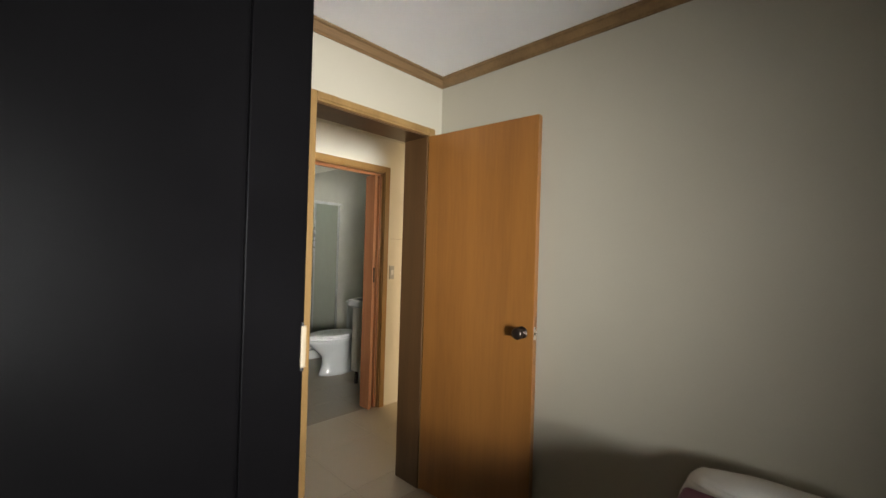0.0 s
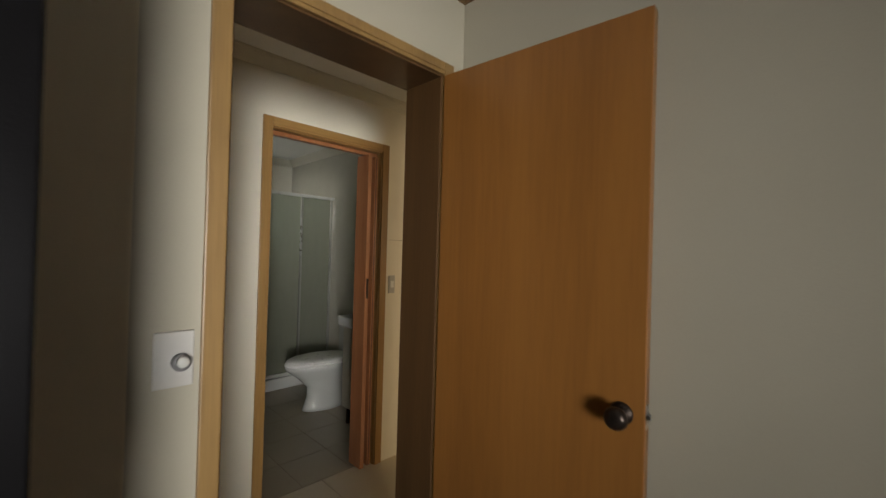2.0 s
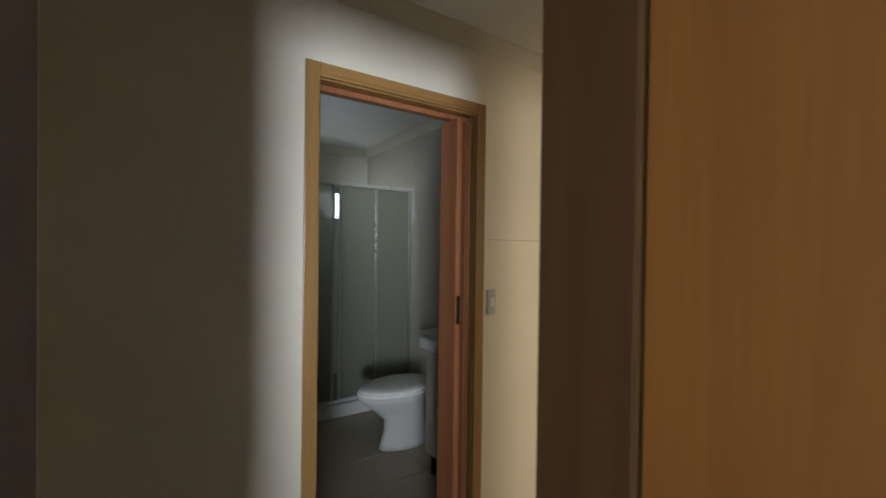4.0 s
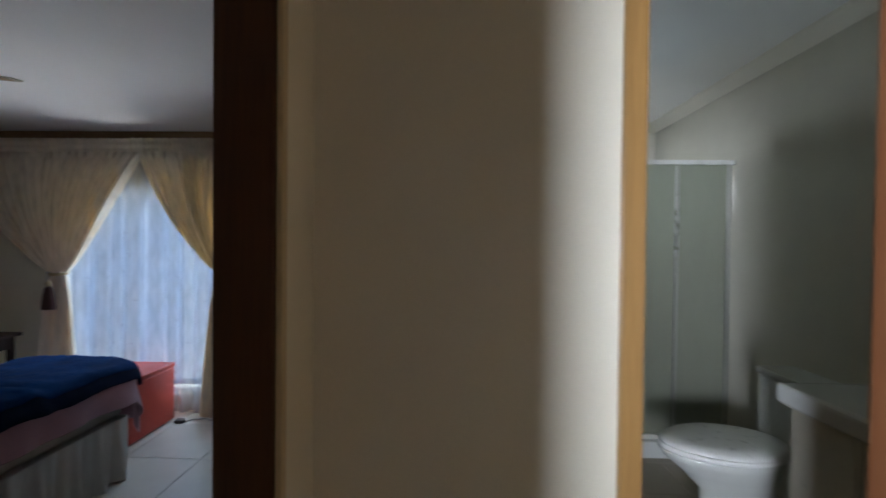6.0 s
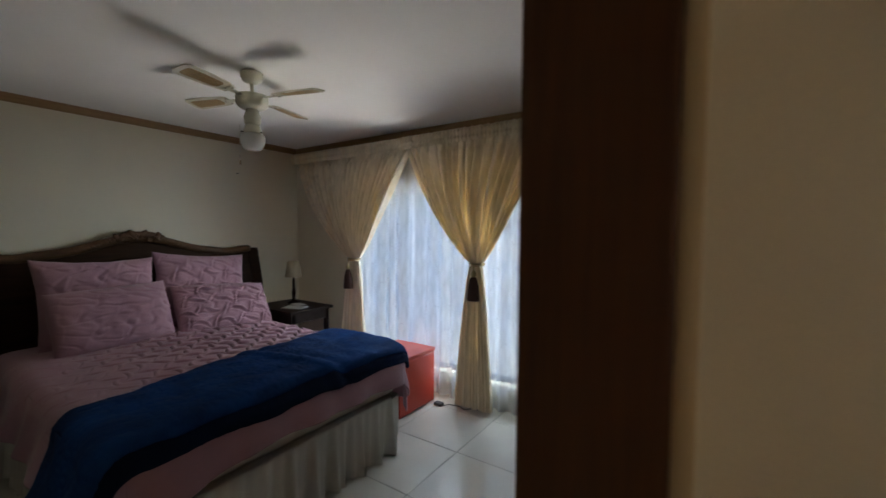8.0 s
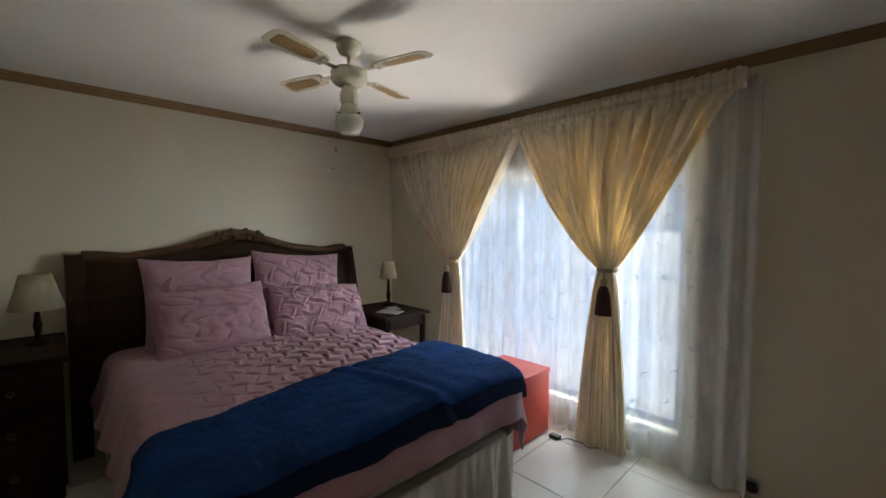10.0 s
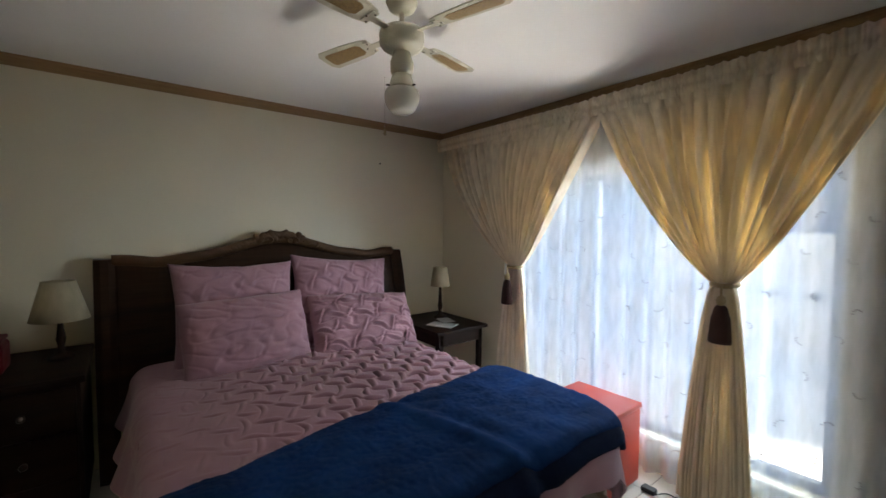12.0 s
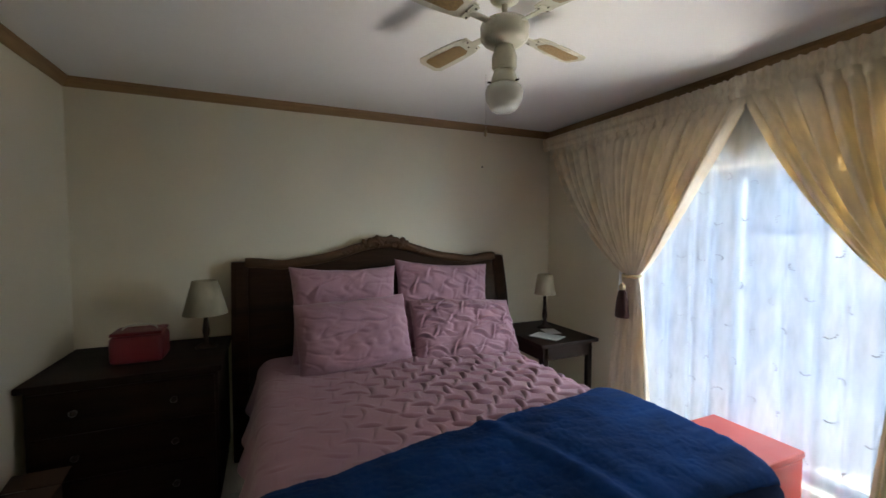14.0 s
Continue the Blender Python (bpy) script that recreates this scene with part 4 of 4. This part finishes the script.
curtain("curtain", XW + 0.05, -1.275, -2.00, 1.118, -2.16, -1.84, "cream curtain tied aside with a brown tassel", 1.0)
curtain("curtain", -1.390, 0.015, -0.66, 1.138, -0.83, -0.50, "cream curtain tied into a waist with a dark tassel", 4.0, -1)


def sheer_at(u, v):
    x = -2.14 + u * (0.075 + 2.14)
    z = 0.02 + v * 2.12
    ph = x * 44 + 2.6 * noise.noise((x * 2.2, 0, 3)) * 3
    flare = 1 - v
    a = 0.015 + 0.010 * flare
    y = YN - 0.035 - 0.02 * flare + a * math.sin(ph) + 0.4 * a * math.sin(ph * 0.43 + 1) + 0.006 * noise.noise((x * 6, z * 2, 1))
    return (x, min(y, YN - 0.008), z)


voile = tagged(sheet(sheer_at, 420, 40, "sheer_curtain", M["sheer"]), "white voile curtain glowing before the window, with small stitched sprigs", "curtain")
random.seed(8)
sp = bmesh.new()
for i in range(13):
    for j in range(9):
        x = -1.86 + i * 0.145 + (0.07 if j % 2 else 0) + random.uniform(-0.02, 0.02)
        z = 0.18 + j * 0.185 + random.uniform(-0.03, 0.03)
        if x > 0.0:
            continue
        a0 = random.uniform(0, 6.28)
        for k in range(5):
            cx, cz = x + 0.008 * k * math.cos(a0 + k * 0.35), z + 0.008 * k * math.sin(a0 + k * 0.35)
            p = sheer_at((cx + 2.14) / 2.215, (cz - 0.02) / 2.12)
            b = bmesh.new()
            bmesh.ops.create_icosphere(b, subdivisions=1, radius=1)
            turned(b, pose(cx, p[1] - 0.006, cz) @ Matrix.Diagonal((0.0065, 0.0015, 0.0035, 1)))
            join(sp, b)
tagged(part("embroidery", sp, M["sprig"], voile, "grey embroidered sprigs"), kind="stuff")

# ---------------------------------------------------------------- ceiling fan
fan = thing("ceiling_fan", (-1.29, 3.375, T2), "ivory ceiling fan with cane-inset blades and an opal glass globe", "ceiling fan")
part("canopy", lathe([(0.050, -0.001), (0.062, -0.010), (0.064, -0.035), (0.052, -0.062), (0.030, -0.075), (0.012, -0.078)][::-1], 36), M["fan"], fan, smooth=True)
part("rod", lathe([(0.010, -0.15), (0.010, -0.075)], 16), M["fan"], fan, smooth=True)
part("motor", lathe([(0.03, -0.248), (0.062, -0.242), (0.080, -0.230), (0.090, -0.216), (0.092, -0.170), (0.086, -0.156), (0.050, -0.150), (0.012, -0.146)], 40), M["fan"], fan, smooth=True)
part("switch_cup", lathe([(0.040, -0.345), (0.046, -0.335), (0.047, -0.290), (0.040, -0.270), (0.034, -0.245)], 32), M["fan"], fan, smooth=True)
part("lamp_holder", lathe([(0.050, -0.405), (0.052, -0.395), (0.044, -0.365), (0.038, -0.345)], 32), M["fan"], fan, smooth=True)
part("globe", lathe([(0.010, -0.512), (0.040, -0.510), (0.052, -0.500), (0.068, -0.468), (0.072, -0.435), (0.066, -0.412), (0.050, -0.403)], 36), M["opal"], fan, "opal glass globe", smooth=True)
for a in (20, 140, 260):
    sb_ = lathe([(0.004, 0), (0.004, 0.014)], 10)
    turned(sb_, pose(0.053 * math.cos(radians(a)), 0.053 * math.sin(radians(a)), -0.398, 0, 90, a))
    part("screw", sb_, M["bronze"], fan)
chain = bmesh.new()
for i in range(26):
    b = bmesh.new()
    bmesh.ops.create_icosphere(b, subdivisions=1, radius=0.0024)
    turned(b, pose(-0.066, -0.042, -0.345 - i * 0.0088))
    join(chain, b)
part("pull_chain", chain, M["steel"], fan, "beaded pull chain")
part("chain_weight", lathe([(0.002, -0.605), (0.006, -0.600), (0.006, -0.580), (0.002, -0.574)], 12, (-0.066, -0.042, 0)), M["cord"], fan, smooth=True)
outline = [(0.16, -0.040), (0.20, -0.052), (0.30, -0.060), (0.43, -0.064), (0.455, -0.040), (0.455, 0.040), (0.43, 0.064), (0.30, 0.060), (0.20, 0.052), (0.16, 0.040)]
inset = [(0.215, -0.022), (0.235, -0.034), (0.41, -0.040), (0.425, -0.028), (0.425, 0.028), (0.41, 0.040), (0.235, 0.034), (0.215, 0.022)]
for k in range(4):
    m = pose(0, 0, -0.170, 0, 0, 16 + 90 * k) @ Matrix.Diagonal((1.06, 1, 1, 1)) @ pose(0, 0, 0, 11, 0, 0)
    bl = part("blade", turned(prism(outline, 0.0, 0.006, 0.0015), m), M["fan"], fan)
    part("cane_inset", turned(prism(inset, -0.002, 0.008), m), M["cane"], bl, "brown woven cane inset")
    ir = bmesh.new()
    box(0.075, 0.175, -0.014, 0.014, -0.007, -0.001, 0.002, ir)
    box(0.155, 0.185, -0.036, 0.036, -0.006, -0.001, 0.002, ir)
    part("blade_arm", turned(ir, m), M["fan"], bl)
    for x, y in ((0.165, -0.026), (0.165, 0.026), (0.185, 0.0)):
        part("screw", turned(lathe([(0.004, -0.009), (0.004, -0.006)], 10, (x, y, 0)), m), M["fan_mark"], bl)

fan.scale = (0.92, 0.92, 0.84)

# ---------------------------------------------------------------- side furniture
nt = thing("bedside_table", (-2.42, 4.43, 0), "small dark wooden bedside table with a shelf and painted sheen on top", "table")
part("top", box(-0.31, 0.30, -0.24, 0.23, 0.66, 0.685, 0.006), M["espresso"], nt)
part("apron", box(-0.28, 0.27, -0.21, 0.20, 0.57, 0.66, 0.003), M["espresso"], nt)
part("shelf", box(-0.28, 0.27, -0.21, 0.20, 0.16, 0.18, 0.003), M["espresso"], nt)
for x in (-0.27, 0.235):
    for y in (-0.20, 0.165):
        part("leg", box(x, x + 0.035, y, y + 0.035, 0, 0.66, 0.004), M["espresso"], nt)
# two pale sheets stand in for the sheen of the glossy table top
pp = tagged(mesh_object("sheen_sheet", turned(box(-0.10, 0.10, -0.07, 0.07, 0, 0.004), pose(-2.29, 4.36, 0.686, 0, 0, 25)), M["paper"]), "pale grey sheet standing for sheen on the bedside table", "paper")
tagged(mesh_object("sheen_sheet", turned(box(-0.07, 0.07, -0.05, 0.05, 0, 0.003), pose(-2.38, 4.46, 0.6905, 0, 0, -15)), M["paper"]), "pale grey sheet standing for sheen on the bedside table", "paper")


def table_lamp(at, h0, h1, r0, r1, label):
    lamp = thing("table_lamp", at, label, "lamp")
    part("base", lathe([(0.055, 0), (0.057, 0.010), (0.040, 0.020), (0.016, 0.032), (0.013, 0.06), (0.020, 0.10), (0.014, 0.14), (0.010, h0 - 0.01), (0.010, h0 + 0.05)], 28), M["espresso"], lamp, smooth=True)
    b = bmesh.new()
    k = 40
    lo = [b.verts.new((r0 * math.cos(2 * math.pi * i / k), r0 * math.sin(2 * math.pi * i / k), h0)) for i in range(k)]
    hi = [b.verts.new((r1 * math.cos(2 * math.pi * i / k), r1 * math.sin(2 * math.pi * i / k), h1)) for i in range(k)]
    for i in range(k):
        b.faces.new((lo[i], lo[(i + 1) % k], hi[(i + 1) % k], hi[i]))
    sh = part("shade", b, M["shade"], lamp, "cream cloth shade", smooth=True)
    md = sh.modifiers.new("thickness", "SOLIDIFY")
    md.thickness = 0.003
    part("spider", box(-r1, r1, -0.003, 0.003, h0 + 0.046, h0 + 0.052), M["steel"], lamp)
    return lamp


table_lamp((-2.50, 4.50, 0.6855), 0.255, 0.405, 0.078, 0.055, "small dark-stemmed lamp with a cream shade on the bedside table")
table_lamp((-2.70, 2.275, 0.7455), 0.195, 0.385, 0.115, 0.065, "table lamp with a cream tapered shade on the chest of drawers")

cd = thing("chest_of_drawers", (-2.955, 1.60, 0), "dark walnut chest of drawers beside the bed", "chest")
part("carcass", box(0, 0.60, 0.02, 0.765, 0.07, 0.715, 0.006), M["espresso"], cd)
part("top", box(-0.005, 0.635, 0.0, 0.785, 0.715, 0.745, 0.008), M["espresso"], cd)
part("plinth", box(0.02, 0.585, 0.03, 0.755, 0, 0.07), M["espresso"], cd)
for z0, z1 in ((0.09, 0.29), (0.30, 0.50), (0.51, 0.70)):
    dr = part("drawer", box(0.601, 0.618, 0.035, 0.75, z0, z1, 0.004), M["espresso"], cd)
    for y in (0.20, 0.58):
        kb2 = lathe([(0.012, 0), (0.008, 0.008), (0.015, 0.018), (0.010, 0.026), (0.001, 0.028)], 16)
        turned(kb2, pose(0.618, y, (z0 + z1) / 2, 0, 90, 0))
        part("knob", kb2, M["bronze"], dr, smooth=True)

bag = thing("vanity_case", (-2.60, 1.99, 0.7455), "dark red vinyl case with a pale handle on the chest", "case")
part("body", box(-0.09, 0.09, -0.115, 0.115, 0, 0.14, 0.03, seg=4), M["red_bag"], bag)
part("lid", box(-0.085, 0.085, -0.11, 0.11, 0.141, 0.158, 0.008), M["red_bag"], bag)
hd = bmesh.new()
prev = None
for i in range(17):
    a = math.pi * i / 16
    ring = [hd.verts.new((0.006 * math.sin(b), 0.075 * math.cos(a) + 0.005 * math.cos(b) * math.cos(a), 0.158 + 0.026 * math.sin(a) + 0.005 * math.cos(b) * math.sin(a))) for b in [2 * math.pi * q / 8 for q in range(8)]]
    if prev:
        for q in range(8):
            hd.faces.new((prev[q], prev[(q + 1) % 8], ring[(q + 1) % 8], ring[q]))
    prev = ring
part("handle", hd, M["plastic"], bag, "pale carrying handle", smooth=True)

cbx = thing("cardboard_box", (-2.08, 1.70, 0), "small brown cardboard box on the floor by the wall", "box")
part("body", box(-0.12, 0.12, -0.10, 0.10, 0, 0.36, 0.004), M["card"], cbx)
for s in (-1, 1):
    fl = box(0, 0.10, -0.098, 0.098, 0, 0.003)
    turned(fl, pose(0.12 * s, 0, 0.36, 0, 0, 90 - 90 * s) @ pose(0, 0, 0, 0, -12, 0))
    part("flap", fl, M["card"], cbx)

nl = lathe([(0.0025, 0), (0.0025, 0.018), (0.006, 0.019), (0.006, 0.022)], 12)
tagged(mesh_object("wall_nail", turned(nl, pose(XW, 4.22, 1.93, 0, 90, 0)), M["bronze"]), "small dark nail in the cream bedroom wall", "nail")

# orange-red storage box between bed and window
ot = thing("storage_ottoman", (-1.20, 4.50, 0), "orange-red storage box on the floor between bed and window", "storage box")
part("body", box(-0.20, 0.19, -0.19, 0.25, 0.012, 0.415, 0.008), M["orange"], ot)
part("lid", box(-0.205, 0.195, -0.195, 0.255, 0.417, 0.448, 0.008), M["orange"], ot)
part("base_board", box(-0.18, 0.17, -0.17, 0.17, 0, 0.012), M["black_matte"], ot)

# low clutter by the curtain foot
ad = thing("power_adapter", (-0.93, 4.70, 0), "black power adapter lying on the tiles by the curtain", "adapter")
part("body", box(-0.035, 0.035, -0.022, 0.022, 0, 0.026, 0.006), M["black_matte"], ad)
lead = bmesh.new()
prev = None
for i in range(61):
    t = i / 60
    px, py = 0.035 + 0.30 * t, 0.05 * math.sin(7 * t) * (1 - t) + 0.12 * t + 0.01 * math.sin(19 * t)
    ring = [lead.verts.new((px, py + 0.003 * math.cos(q), 0.0035 + 0.003 * math.sin(q))) for q in [math.pi * k / 3 for k in range(6)]]
    if prev:
        for k in range(6):
            lead.faces.new((prev[k], prev[(k + 1) % 6], ring[(k + 1) % 6], ring[k]))
    prev = ring
part("lead", lead, M["black_matte"], ad, "thin black lead", smooth=True)
pg = thing("wall_socket_plug", (0.09, YN - 0.022, 0.07), "black plug in a low wall socket", "plug")
part("body", lathe([(0.026, -0.02), (0.03, 0.0), (0.022, 0.02)], 20), M["black_matte"], pg, smooth=True)
part("plate", box(-0.035, 0.035, 0.014, 0.0215, -0.04, 0.04, 0.002), M["plastic"], pg)

# built-in cupboard
bc = thing("built_in_cupboard", (XE, 3.22, 0), "red-brown varnished built-in cupboard up to the ceiling with flush doors", "cupboard")
part("carcass", box(-0.060, 0.55, 0.0, 1.66, 0.0, 2.258, 0.002), M["redwood"], bc)
for k in range(3):
    y0 = 0.003 + k * 0.552
    part("door", box(-0.082, -0.0605, y0, y0 + 0.549, 0.075, 1.80, 0.004), M["redwood"], bc)
    part("top_door", box(-0.082, -0.0605, y0, y0 + 0.549, 1.804, 2.254, 0.004), M["redwood"], bc)

# garden wall seen faintly through the voile
setting("patio", box(-6, 6, 5.08, 9.0, -0.3, -0.17), M["patio"], "pale concrete patio outside the bedroom window", "pavement")
gw = setting("garden_wall", box(-9, 9, 9.0, 9.25, -0.2, 1.35), M["render"], "sunlit peach plaster garden wall", "wall")


# ---------------------------------------------------------------- floor tiles, one object each
def tile_floor(name, x0, x1, y0, y1, ox, oy, size, material, label, gap=0.005, joint=None):
    base = setting(name, box(x0, x1, y0, y1, -0.012, -0.003), joint or M["grout"], label, "floor")
    shared = {}
    i0, j0 = math.floor((x0 - ox) / size), math.floor((y0 - oy) / size)
    x = ox + i0 * size
    while x < x1:
        y = oy + j0 * size
        while y < y1:
            a, b, c, d = max(x, x0) + gap / 2, min(x + size, x1) - gap / 2, max(y, y0) + gap / 2, min(y + size, y1) - gap / 2
            if b - a > 0.012 and d - c > 0.012:
                key = (round(b - a, 3), round(d - c, 3))
                if key not in shared:
                    bm = box(-key[0] / 2, key[0] / 2, -key[1] / 2, key[1] / 2, -0.004, 0, 0.0015, seg=1)
                    me = bpy.data.meshes.new("tile")
                    bm.to_mesh(me)
                    bm.free()
                    me.materials.append(material)
                    shared[key] = me
                ob = new("tile", shared[key])
                ob.location = ((a + b) / 2, (c + d) / 2, random.uniform(-0.0004, 0))
                ob.parent = base
            y += size
        x += size


tile_floor("floor_bedroom", XW, XE, YS, YN, -0.95, 4.20, 0.50, M["tile"], "glossy cream ceramic floor tiles", 0.004)
tile_floor("floor_hall", XE, 5.0, 1.46, 2.64, 0.95, 1.70, 0.50, M["halltile"], "beige floor tiles of the hall", 0.003, M["pale_grout"])
tile_floor("floor_bathroom", 1.43, 2.985, 2.64, 5.46, 1.50, 2.64, 0.33, M["bathtile"], "brown-grey bathroom floor tiles", 0.003, M["pale_grout"])
tile_floor("floor_first_room", -1.80, 1.83, -2.60, 1.46, 0.95, 1.46, 0.50, M["halltile"], "beige floor tiles of the first room")
tile_floor("floor_far_room", 1.95, 5.0, -0.60, 1.46, 2.0, 1.46, 0.50, M["halltile"], "beige floor tiles of the room off the hall")
